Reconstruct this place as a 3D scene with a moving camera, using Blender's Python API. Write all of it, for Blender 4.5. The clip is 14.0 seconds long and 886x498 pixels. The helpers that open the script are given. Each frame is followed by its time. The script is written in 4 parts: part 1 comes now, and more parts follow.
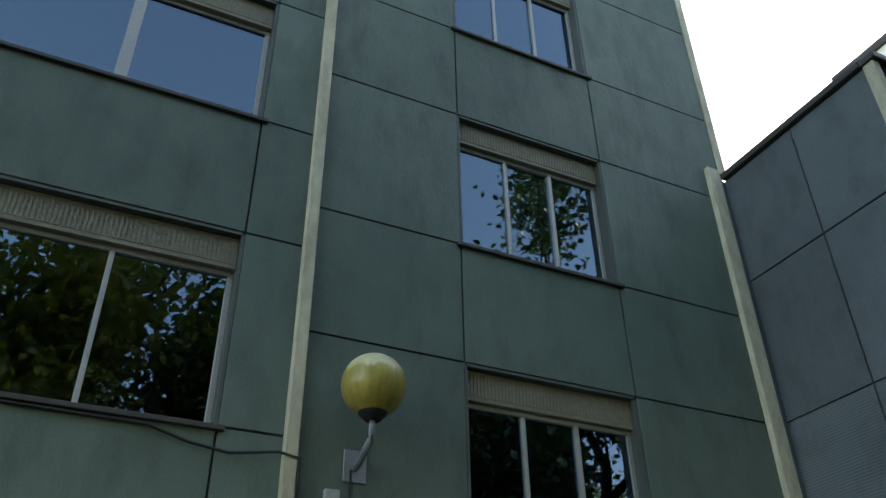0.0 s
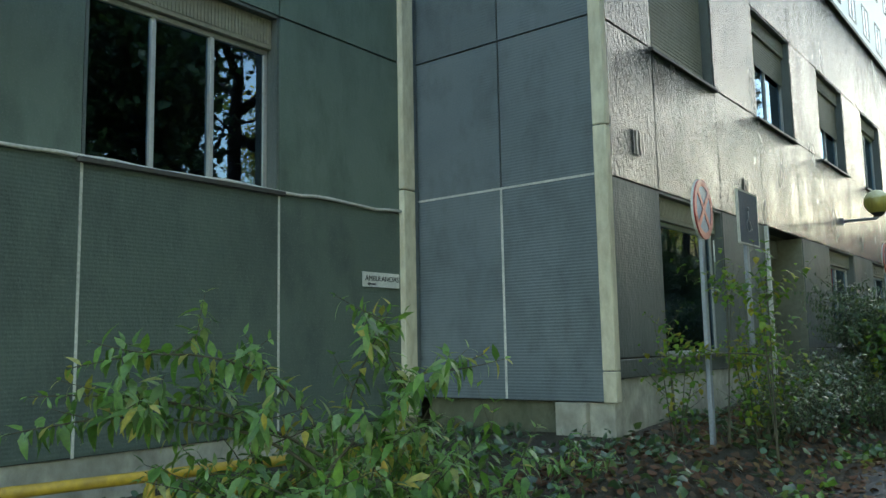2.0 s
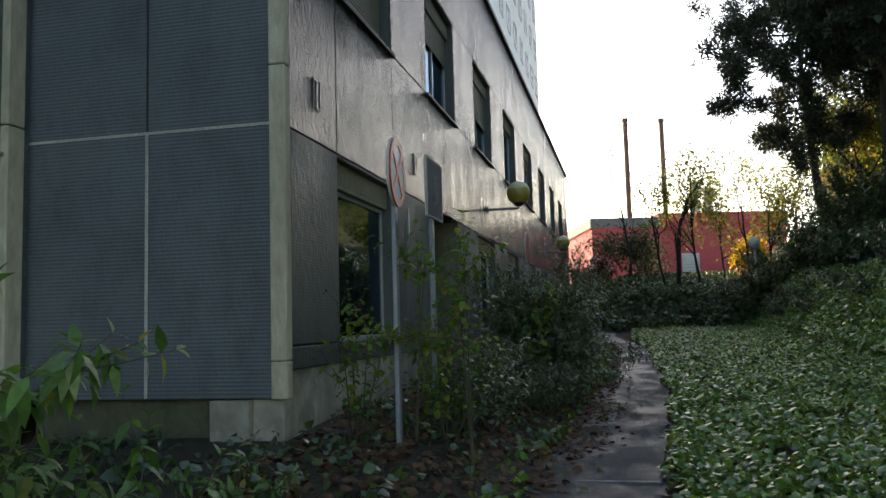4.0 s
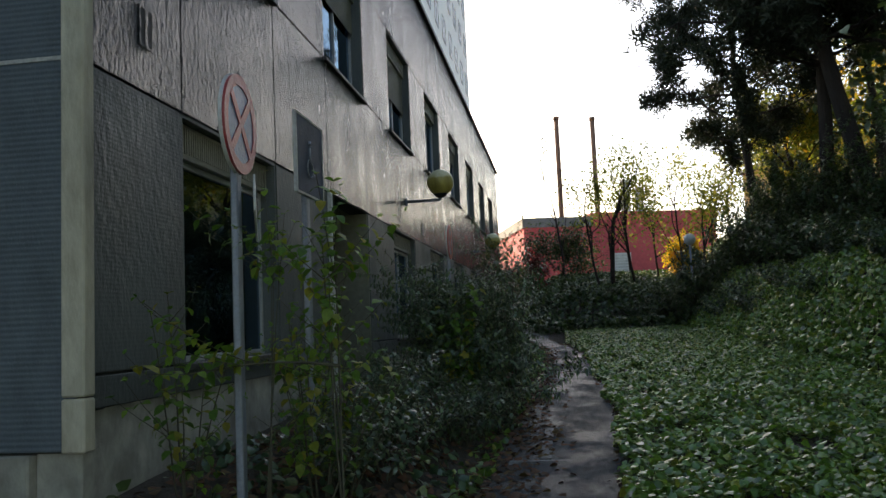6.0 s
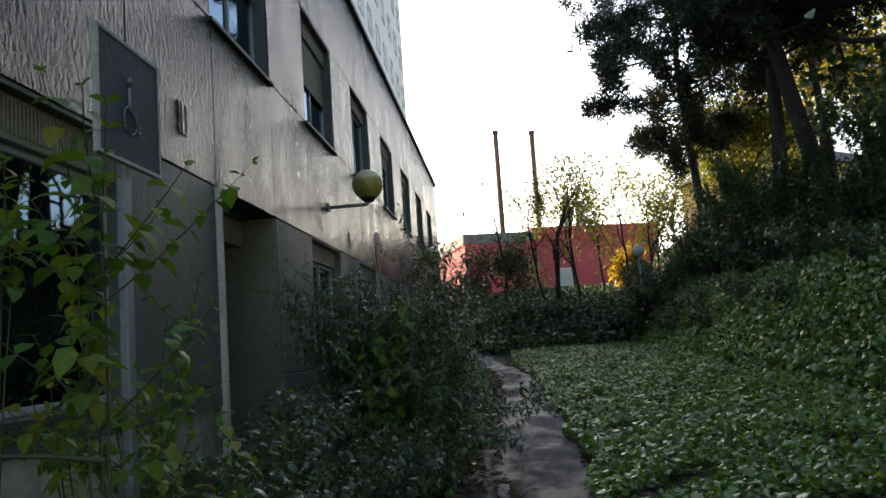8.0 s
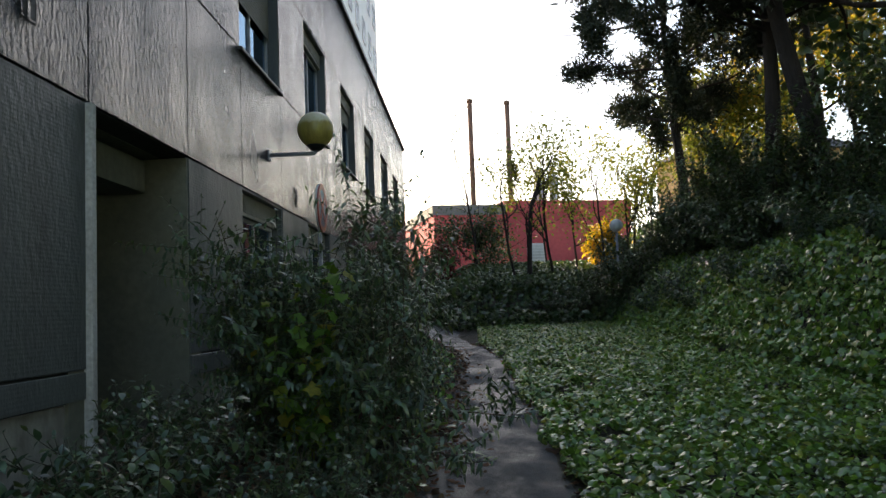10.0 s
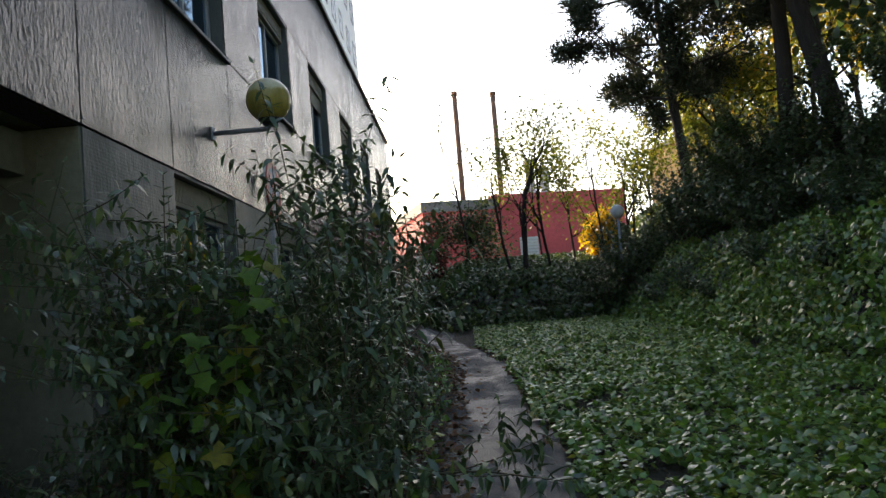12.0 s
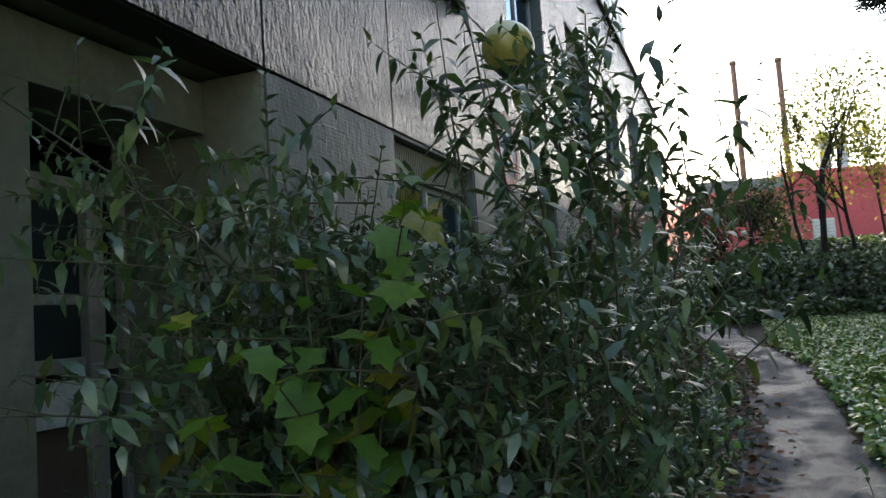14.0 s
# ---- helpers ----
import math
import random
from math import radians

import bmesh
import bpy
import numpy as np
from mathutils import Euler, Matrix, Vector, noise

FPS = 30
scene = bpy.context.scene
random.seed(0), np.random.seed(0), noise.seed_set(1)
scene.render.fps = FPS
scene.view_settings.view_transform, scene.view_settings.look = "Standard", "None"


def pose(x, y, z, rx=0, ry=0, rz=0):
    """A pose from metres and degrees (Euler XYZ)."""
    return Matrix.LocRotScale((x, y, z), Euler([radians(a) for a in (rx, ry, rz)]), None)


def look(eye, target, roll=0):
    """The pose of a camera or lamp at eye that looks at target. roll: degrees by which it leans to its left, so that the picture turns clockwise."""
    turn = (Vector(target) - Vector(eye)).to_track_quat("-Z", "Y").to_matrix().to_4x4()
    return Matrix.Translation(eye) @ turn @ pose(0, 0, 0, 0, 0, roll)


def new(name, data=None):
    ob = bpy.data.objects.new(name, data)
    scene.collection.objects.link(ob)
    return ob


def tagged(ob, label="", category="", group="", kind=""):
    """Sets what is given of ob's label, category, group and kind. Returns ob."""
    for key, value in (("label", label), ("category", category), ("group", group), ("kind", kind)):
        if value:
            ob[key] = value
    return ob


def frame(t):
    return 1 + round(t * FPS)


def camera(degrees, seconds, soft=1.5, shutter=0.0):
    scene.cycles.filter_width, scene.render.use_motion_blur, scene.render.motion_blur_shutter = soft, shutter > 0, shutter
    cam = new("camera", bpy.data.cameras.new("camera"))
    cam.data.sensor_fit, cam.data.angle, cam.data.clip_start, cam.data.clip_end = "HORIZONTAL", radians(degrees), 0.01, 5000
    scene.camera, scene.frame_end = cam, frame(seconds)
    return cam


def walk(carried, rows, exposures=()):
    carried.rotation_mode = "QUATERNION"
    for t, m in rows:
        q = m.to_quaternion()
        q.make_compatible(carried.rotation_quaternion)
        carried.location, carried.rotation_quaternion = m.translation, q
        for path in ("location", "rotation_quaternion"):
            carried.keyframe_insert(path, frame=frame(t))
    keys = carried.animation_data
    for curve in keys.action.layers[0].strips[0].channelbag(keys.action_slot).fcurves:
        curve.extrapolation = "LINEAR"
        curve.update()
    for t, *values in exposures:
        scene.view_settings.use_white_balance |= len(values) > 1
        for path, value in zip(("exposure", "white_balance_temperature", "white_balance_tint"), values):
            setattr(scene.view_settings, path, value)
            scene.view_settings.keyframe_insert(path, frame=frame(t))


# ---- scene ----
cam = camera(57.1, 14.0)
METRES, EYE, TILT, LEAN, TURN = 12.3, 1.5, 0.0, 0.0, -26.2
ROWS = [
    (0.0, 0.0, 0.0, 0.0, 0.51, 33.71, 0.76),
    (0.5, -0.0006, -0.0001, 0.002, -6.16, 26.87, 1.85),
    (1.0, -0.0011, -0.0019, 0.0043, -13.56, 19.4, 2.86),
    (1.5, -0.0012, -0.0001, 0.0074, -19.55, 10.87, 1.25),
    (2.0, 0.0031, 0.012, 0.0061, -25.42, 6.8, 1.14),
    (2.5, 0.0141, 0.0357, 0.0054, -32.98, 5.2, 1.04),
    (3.0, 0.0174, 0.064, 0.0012, -41.65, 5.93, 0.36),
    (3.5, 0.0307, 0.1001, 0.0024, -50.29, 3.97, 3.03),
    (4.0, 0.0556, 0.1304, 0.0047, -50.88, 5.28, 1.64),
    (6.5, 0.2454, 0.2308, 0.011, -57.78, 4.24, 2.97),
    (7.0, 0.2825, 0.2542, 0.0119, -59.73, 3.28, 3.06),
    (7.5, 0.3256, 0.2737, 0.0125, -56.94, 3.45, 5.07),
    (8.0, 0.3638, 0.2963, 0.0149, -59.46, 6.43, 4.02),
    (10.5, 0.557, 0.3902, 0.0189, -61.86, 4.09, 2.05),
    (11.0, 0.5971, 0.4105, 0.0173, -60.08, 4.63, 2.95),
    (11.5, 0.6337, 0.4262, 0.0223, -59.29, 5.15, 3.15),
    (12.0, 0.669, 0.4474, 0.0215, -62.18, 4.34, 4.81),
    (12.5, 0.7093, 0.4673, 0.023, -56.26, 3.94, 5.03),
    (13.0, 0.7369, 0.4855, 0.0258, -58.52, 6.02, 5.89),
    (13.5, 0.7679, 0.5027, 0.0221, -54.41, 6.36, 5.05),
    (14.0, 0.7956, 0.5235, 0.0239, -43.37, 4.9, 3.85),
]
walk(cam, [(t, pose(0, 0, EYE, TILT, LEAN, TURN) @ pose(METRES * x, METRES * y, METRES * z, 90 + pitch, roll, yaw)) for t, x, y, z, yaw, pitch, roll in ROWS],
     [(0.0, 2.15, 7800, 9), (0.5, 1.95, 7800, 9), (1.0, 2.4, 7900, 6), (1.5, 2.75, 7600, 0), (2.0, 2.7, 7600, 0), (2.5, 2.05, 7500, 2), (3.0, 2.05, 7600, 10), (3.5, 1.5, 7500, 11), (4.0, 1.5, 7400, 12), (6.5, 1.25, 7300, 13), (8.0, 1.4, 7300, 13), (10.5, 1.5, 7300, 13), (12.5, 1.6, 7300, 14), (14.0, 2.3, 7300, 13)])

# ---- world, sun, exposure ----
SUN_AZ, SUN_EL = 25.0, 21.0          # degrees from +x towards +y, and above the horizon
world = bpy.data.worlds.new("world")
scene.world = world
world.use_nodes = True
wn = world.node_tree
sky = wn.nodes.new("ShaderNodeTexSky")
sky.sky_type = "NISHITA"
sky.sun_disc = False
sky.sun_elevation, sky.sun_rotation = radians(SUN_EL), radians(90 - SUN_AZ)
sky.air_density, sky.dust_density, sky.ozone_density = 1.0, 1.3, 1.0
wn.links.new(sky.outputs[0], wn.nodes["Background"].inputs[0])
wn.nodes["Background"].inputs[1].default_value = 0.15
sun = new("sun", bpy.data.lights.new("sun", "SUN"))
sun.data.energy, sun.data.angle, sun.data.color = 4.0, radians(0.6), (1.0, 0.86, 0.68)
sun.matrix_world = look((math.cos(radians(SUN_AZ)) * 60, math.sin(radians(SUN_AZ)) * 60, 60 * math.tan(radians(SUN_EL))), (0, 0, 0))


# ---- materials ----
def material(name, rough=0.7, metal=0.0):
    m = bpy.data.materials.new(name)
    m.use_nodes = True
    nt = m.node_tree
    b = nt.nodes["Principled BSDF"]
    b.inputs["Roughness"].default_value, b.inputs["Metallic"].default_value = rough, metal
    return m, nt, b


def node(nt, kind, **values):
    n = nt.nodes.new(kind)
    for k, v in values.items():
        n.inputs[k.replace("_", " ")].default_value = v
    return n


def coords(nt, scale=(1, 1, 1)):
    tc = nt.nodes.new("ShaderNodeTexCoord")
    geo = nt.nodes.new("ShaderNodeNewGeometry")
    mp = nt.nodes.new("ShaderNodeMapping")
    mp.inputs["Scale"].default_value = scale
    nt.links.new(geo.outputs["Position"], mp.inputs["Vector"])
    return mp.outputs[0]


def noise_fac(nt, scale, detail=4, stretch=(1, 1, 1), lo=0.35, hi=0.65, rough=0.6):
    n = node(nt, "ShaderNodeTexNoise", Scale=scale, Detail=detail, Roughness=rough)
    nt.links.new(coords(nt, stretch), n.inputs["Vector"])
    r = nt.nodes.new("ShaderNodeMapRange")
    r.inputs[1].default_value, r.inputs[2].default_value = lo, hi
    nt.links.new(n.outputs["Fac"], r.inputs[0])
    return r.outputs[0]


def mix(nt, fac, a, b, blend="MIX"):
    m = nt.nodes.new("ShaderNodeMix")
    m.data_type, m.blend_type = "RGBA", blend
    for sock, v in ((m.inputs[0], fac), (m.inputs[6], a), (m.inputs[7], b)):
        if isinstance(v, bpy.types.NodeSocket):
            nt.links.new(v, sock)
        elif isinstance(v, (int, float)):
            sock.default_value = v
        else:
            sock.default_value = (*v, 1)
    return m.outputs[2]


def bump(nt, bsdf, height, strength=0.4, distance=0.02, below=None):
    b = node(nt, "ShaderNodeBump", Strength=strength, Distance=distance)
    nt.links.new(height, b.inputs["Height"])
    if below is not None:
        nt.links.new(below.outputs[0], b.inputs["Normal"])
    nt.links.new(b.outputs[0], bsdf.inputs["Normal"])
    return b


def surface(name, a, b, c, rough=0.7, metal=0.0, big=0.6, fine=25.0, stretch=(1, 1, 1), relief=0.25, depth=0.01, spread=0.0, spec=0.5):
    """Two scales of colour variation, fine relief, and an optional shift from piece to piece."""
    m, nt, bs = material(name, rough, metal)
    bs.inputs["Specular IOR Level"].default_value = spec
    col = mix(nt, noise_fac(nt, big, 5, stretch), a, b)
    f = noise_fac(nt, fine, 5, stretch, 0.3, 0.7)
    col = mix(nt, f, col, mix(nt, 0.6, col, c))
    if spread:
        oi = nt.nodes.new("ShaderNodeObjectInfo")
        r = nt.nodes.new("ShaderNodeMapRange")
        r.inputs[3].default_value, r.inputs[4].default_value = 1 - spread, 1 + spread
        nt.links.new(oi.outputs["Random"], r.inputs[0])
        h = node(nt, "ShaderNodeHueSaturation")
        nt.links.new(r.outputs[0], h.inputs["Value"])
        nt.links.new(col, h.inputs["Color"])
        col = h.outputs[0]
    nt.links.new(col, bs.inputs["Base Color"])
    bump(nt, bs, f, relief, depth)
    return m


def ribbed(name, a, b, c, rough, rib, strength, streak, gloss_var=0.0, spec=0.5, ripple=0.0):
    """Painted precast panel: fine horizontal ribs, rain streaks, worn gloss."""
    m, nt, bs = material(name, rough)
    bs.inputs["Specular IOR Level"].default_value = spec
    col = mix(nt, noise_fac(nt, 0.5, 6), a, b)
    runs = noise_fac(nt, 3.0, 6, (1, 1, streak), 0.45, 0.75)
    col = mix(nt, runs, col, c)
    specks = noise_fac(nt, 60, 3, (1, 1, 1), 0.55, 0.8)
    col = mix(nt, specks, col, mix(nt, 0.5, col, (0.22, 0.23, 0.21)))
    oi = nt.nodes.new("ShaderNodeObjectInfo")
    r = nt.nodes.new("ShaderNodeMapRange")
    r.inputs[3].default_value, r.inputs[4].default_value = 0.88, 1.12
    nt.links.new(oi.outputs["Random"], r.inputs[0])
    h = node(nt, "ShaderNodeHueSaturation")
    nt.links.new(r.outputs[0], h.inputs["Value"])
    nt.links.new(col, h.inputs["Color"])
    nt.links.new(h.outputs[0], bs.inputs["Base Color"])
    if gloss_var:
        rr = nt.nodes.new("ShaderNodeMapRange")
        rr.inputs[3].default_value, rr.inputs[4].default_value = rough - gloss_var, rough + gloss_var
        nt.links.new(noise_fac(nt, 1.2, 5, (1, 1, 0.5)), rr.inputs[0])
        nt.links.new(rr.outputs[0], bs.inputs["Roughness"])
    w = nt.nodes.new("ShaderNodeTexWave")
    w.wave_type, w.bands_direction = "BANDS", "Z"
    w.inputs["Scale"].default_value = 0.314 / rib
    w.inputs["Distortion"].default_value = 0.4
    nt.links.new(coords(nt), w.inputs["Vector"])
    b1 = bump(nt, bs, w.outputs["Fac"], strength, 0.012)
    b2 = bump(nt, bs, noise_fac(nt, 22, 4, (1, 1, 0.45), 0.3, 0.7), 0.35 + ripple, 0.012 + 0.02 * ripple, b1)
    return m


def leafy(name, tones, rough=0.45, spec=0.5, through_light=0.25):
    """Leaves: each leaf takes its own tone."""
    m, nt, bs = material(name, rough)
    bs.inputs["Specular IOR Level"].default_value = spec
    geo = nt.nodes.new("ShaderNodeNewGeometry")
    ramp = nt.nodes.new("ShaderNodeValToRGB")
    ramp.color_ramp.elements[0].color = (*tones[0], 1)
    ramp.color_ramp.elements[1].color = (*tones[-1], 1)
    for i, t in enumerate(tones[1:-1]):
        e = ramp.color_ramp.elements.new((i + 1) / (len(tones) - 1))
        e.color = (*t, 1)
    nt.links.new(geo.outputs["Random Per Island"], ramp.inputs[0])
    col = mix(nt, noise_fac(nt, 40, 3), ramp.outputs[0], mix(nt, 0.35, ramp.outputs[0], (0.02, 0.03, 0.015)))
    nt.links.new(col, bs.inputs["Base Color"])
    tr = nt.nodes.new("ShaderNodeBsdfTranslucent")
    nt.links.new(mix(nt, 1.0, col, (1.5, 1.5, 0.8), "MULTIPLY"), tr.inputs[0])
    mx = nt.nodes.new("ShaderNodeMixShader")
    mx.inputs[0].default_value = through_light
    nt.links.new(bs.outputs[0], mx.inputs[1])
    nt.links.new(tr.outputs[0], mx.inputs[2])
    nt.links.new(mx.outputs[0], nt.nodes["Material Output"].inputs[0])
    return m


def glass(name):
    m = bpy.data.materials.new(name)
    m.use_nodes = True
    nt = m.node_tree
    nt.nodes.remove(nt.nodes["Principled BSDF"])
    t = nt.nodes.new("ShaderNodeBsdfTransparent")
    t.inputs[0].default_value = (0.42, 0.46, 0.45, 1)
    g = nt.nodes.new("ShaderNodeBsdfGlossy")
    g.inputs["Roughness"].default_value = 0.015
    g.inputs["Color"].default_value = (0.55, 0.78, 1.0, 1)
    fr = node(nt, "ShaderNodeFresnel", IOR=2.4)
    nz = node(nt, "ShaderNodeTexNoise", Scale=1.2, Detail=1)
    nt.links.new(coords(nt), nz.inputs["Vector"])
    b = node(nt, "ShaderNodeBump", Strength=0.02, Distance=0.02)
    nt.links.new(nz.outputs["Fac"], b.inputs["Height"])
    nt.links.new(b.outputs[0], g.inputs["Normal"])
    mx = nt.nodes.new("ShaderNodeMixShader")
    nt.links.new(fr.outputs[0], mx.inputs[0])
    nt.links.new(t.outputs[0], mx.inputs[1])
    nt.links.new(g.outputs[0], mx.inputs[2])
    nt.links.new(mx.outputs[0], nt.nodes["Material Output"].inputs[0])
    return m


M_GREEN = ribbed("green_panel", (0.09, 0.135, 0.11), (0.14, 0.185, 0.15), (0.07, 0.10, 0.08), 0.65, 0.03, 0.06, 0.4)
M_GREEN_RIB = ribbed("green_ribbed_panel", (0.070, 0.098, 0.084), (0.092, 0.124, 0.102), (0.058, 0.078, 0.068), 0.75, 0.036, 0.2, 0.5)
M_GREY = ribbed("bluish_ribbed_panel", (0.10, 0.125, 0.138), (0.128, 0.155, 0.166), (0.08, 0.10, 0.108), 0.75, 0.036, 0.38, 0.6)
M_GLOSS = ribbed("glossy_panel", (0.021, 0.028, 0.029), (0.036, 0.044, 0.045), (0.017, 0.022, 0.022), 0.20, 0.03, 0.22, 0.5, 0.08, 0.18, 0.75)
M_DULL = ribbed("dull_panel", (0.075, 0.088, 0.082), (0.098, 0.112, 0.102), (0.058, 0.068, 0.062), 0.5, 0.03, 0.07, 0.3, 0.1)
M_JOINT = surface("joint_backing", (0.03, 0.035, 0.03), (0.05, 0.05, 0.045), (0.02, 0.02, 0.02), 0.9)
M_CREAM = surface("cream_strip", (0.72, 0.68, 0.52), (0.55, 0.50, 0.37), (0.30, 0.26, 0.17), 0.75, 0, 1.5, 9, (1, 1, 0.4), 0.5, 0.02)
M_SEAL = surface("white_sealant", (0.68, 0.68, 0.62), (0.5, 0.5, 0.45), (0.25, 0.24, 0.2), 0.8, 0, 2, 30)
M_CONC = surface("stained_concrete", (0.52, 0.49, 0.40), (0.34, 0.32, 0.26), (0.12, 0.115, 0.09), 0.85, 0, 1.6, 7, (1, 1, 0.7), 0.5, 0.02)
M_DARKMET = surface("dark_sill_metal", (0.035, 0.035, 0.035), (0.06, 0.055, 0.05), (0.09, 0.08, 0.07), 0.5, 0.2)
M_ALU = surface("aluminium_frame", (0.5, 0.5, 0.48), (0.42, 0.42, 0.4), (0.3, 0.3, 0.28), 0.5, 0.3)
M_SHUT = surface("shutter_slats", (0.29, 0.27, 0.20), (0.24, 0.22, 0.16), (0.15, 0.14, 0.10), 0.65, 0, 2, 20)
# plaster toned near-black: the shade of the unlit rooms is in its colour
M_ROOM = surface("shaded_room_plaster", (0.10, 0.095, 0.09), (0.08, 0.075, 0.07), (0.05, 0.05, 0.05), 0.9)
M_GLASS = glass("window_glass")
M_TOWERGLASS = surface("blue_tinted_glazing", (0.03, 0.06, 0.09), (0.025, 0.05, 0.075), (0.02, 0.04, 0.05), 0.25)
M_MOSS = surface("damp_mossy_concrete", (0.16, 0.16, 0.11), (0.10, 0.11, 0.07), (0.05, 0.06, 0.03), 0.9, 0, 1.8, 9, (1, 1, 0.7), 0.6, 0.02)
M_SOIL = surface("leaf_litter_soil", (0.045, 0.035, 0.025), (0.03, 0.03, 0.018), (0.07, 0.055, 0.035), 0.95, 0, 0.8, 18, relief=0.8, depth=0.04)
M_PATH, pnt, pbs = material("damp_asphalt", 0.6)
damp = noise_fac(pnt, 1.3, 6, (1, 1.6, 1), 0.42, 0.58)
grit = noise_fac(pnt, 90, 4, (1, 1, 1), 0.3, 0.7)
pcol = mix(pnt, damp, (0.021, 0.029, 0.031), (0.011, 0.015, 0.017))
pcol = mix(pnt, noise_fac(pnt, 7, 5, (1, 1, 1), 0.55, 0.7), pcol, (0.030, 0.024, 0.016))
pnt.links.new(mix(pnt, grit, pcol, mix(pnt, 0.4, pcol, (0.06, 0.07, 0.072))), pbs.inputs["Base Color"])
prr = pnt.nodes.new("ShaderNodeMapRange")
prr.inputs[3].default_value, prr.inputs[4].default_value = 0.78, 0.42
pnt.links.new(damp, prr.inputs[0])
pnt.links.new(prr.outputs[0], pbs.inputs["Roughness"])
bump(pnt, pbs, grit, 0.6, 0.014)
M_WORN = surface("worn_line_paint", (0.26, 0.26, 0.25), (0.10, 0.10, 0.10), (0.04, 0.04, 0.04), 0.7, 0, 5, 40)
M_TOWER = surface("white_render", (0.86, 0.85, 0.82), (0.8, 0.79, 0.76), (0.72, 0.7, 0.67), 0.8)
M_RED = surface("red_painted_render", (0.58, 0.10, 0.10), (0.5, 0.085, 0.085), (0.38, 0.06, 0.06), 0.8, 0, 0.3, 4)
M_ROOF = surface("roof_felt", (0.08, 0.08, 0.075), (0.06, 0.06, 0.06), (0.04, 0.04, 0.04), 0.9)
M_RUST = surface("rusty_steel", (0.14, 0.07, 0.045), (0.20, 0.11, 0.07), (0.08, 0.05, 0.04), 0.8, 0.1, 0.6, 8)
M_GALV = surface("galvanised_steel", (0.34, 0.37, 0.42), (0.27, 0.30, 0.34), (0.2, 0.2, 0.2), 0.5, 0.5, 3, 40)
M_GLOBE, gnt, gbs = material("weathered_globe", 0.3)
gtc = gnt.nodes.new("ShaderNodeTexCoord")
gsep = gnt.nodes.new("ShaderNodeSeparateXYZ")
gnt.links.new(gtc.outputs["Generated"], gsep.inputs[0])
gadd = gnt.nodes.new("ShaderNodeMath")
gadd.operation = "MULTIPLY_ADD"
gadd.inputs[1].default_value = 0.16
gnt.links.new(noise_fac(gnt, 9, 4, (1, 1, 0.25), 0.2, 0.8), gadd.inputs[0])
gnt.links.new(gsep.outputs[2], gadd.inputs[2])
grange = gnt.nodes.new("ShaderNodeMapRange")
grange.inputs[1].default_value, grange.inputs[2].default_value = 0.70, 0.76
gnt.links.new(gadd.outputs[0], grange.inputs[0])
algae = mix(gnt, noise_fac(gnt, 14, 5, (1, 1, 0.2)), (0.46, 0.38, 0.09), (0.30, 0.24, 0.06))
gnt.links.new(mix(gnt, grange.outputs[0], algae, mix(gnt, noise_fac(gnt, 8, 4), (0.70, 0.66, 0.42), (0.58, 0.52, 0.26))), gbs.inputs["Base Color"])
M_BLACK = surface("black_plastic", (0.02, 0.02, 0.02), (0.03, 0.03, 0.03), (0.015, 0.015, 0.015), 0.5)
M_SIGNRED = surface("sign_red", (0.45, 0.06, 0.05), (0.38, 0.05, 0.045), (0.3, 0.06, 0.05), 0.4, 0, 4, 30)
M_SIGNBLUE = surface("sign_blue", (0.03, 0.07, 0.22), (0.025, 0.055, 0.17), (0.05, 0.06, 0.1), 0.35, 0, 4, 30)
M_SIGNNAVY = surface("faded_sign_blue", (0.035, 0.06, 0.10), (0.03, 0.05, 0.085), (0.05, 0.06, 0.07), 0.6, 0, 4, 30, spec=0.2)
M_WHITE = surface("white_sign_paint", (0.7, 0.7, 0.66), (0.6, 0.6, 0.55), (0.4, 0.4, 0.36), 0.5, 0, 4, 30)
M_BARK = surface("bark", (0.05, 0.036, 0.028), (0.032, 0.024, 0.019), (0.018, 0.014, 0.011), 0.95, 0, 2, 14, (1, 1, 0.25), 1.0, 0.04)
M_STEM = surface("green_brown_stem", (0.10, 0.085, 0.05), (0.07, 0.06, 0.04), (0.05, 0.06, 0.03), 0.8, 0, 6, 40)
M_IVY = leafy("ivy_leaf", [(0.05, 0.11, 0.018), (0.09, 0.20, 0.03), (0.14, 0.29, 0.045), (0.19, 0.36, 0.06), (0.32, 0.34, 0.06)], 0.28, 0.95, 0.3)
M_BUSH = leafy("bush_leaf", [(0.03, 0.06, 0.03), (0.045, 0.095, 0.045), (0.065, 0.13, 0.06), (0.08, 0.15, 0.05), (0.13, 0.17, 0.04)], 0.34, 0.8)
M_BUDD = leafy("lance_leaf", [(0.05, 0.12, 0.025), (0.08, 0.19, 0.035), (0.12, 0.27, 0.05), (0.14, 0.26, 0.09), (0.17, 0.32, 0.06), (0.20, 0.30, 0.14), (0.45, 0.36, 0.05)], 0.45, 0.6, 0.35)
M_HEDGE = leafy("dark_evergreen_leaf", [(0.022, 0.045, 0.02), (0.038, 0.078, 0.028), (0.06, 0.105, 0.034), (0.085, 0.12, 0.034)], 0.42, 0.5)
M_SYCA = leafy("sycamore_leaf", [(0.06, 0.14, 0.02), (0.10, 0.22, 0.03), (0.16, 0.26, 0.03), (0.30, 0.25, 0.03)], 0.5, 0.4, 0.4)
M_PINE = leafy("pine_needle", [(0.022, 0.03, 0.018), (0.03, 0.042, 0.022), (0.045, 0.05, 0.03)], 0.6, 0.3, 0.1)
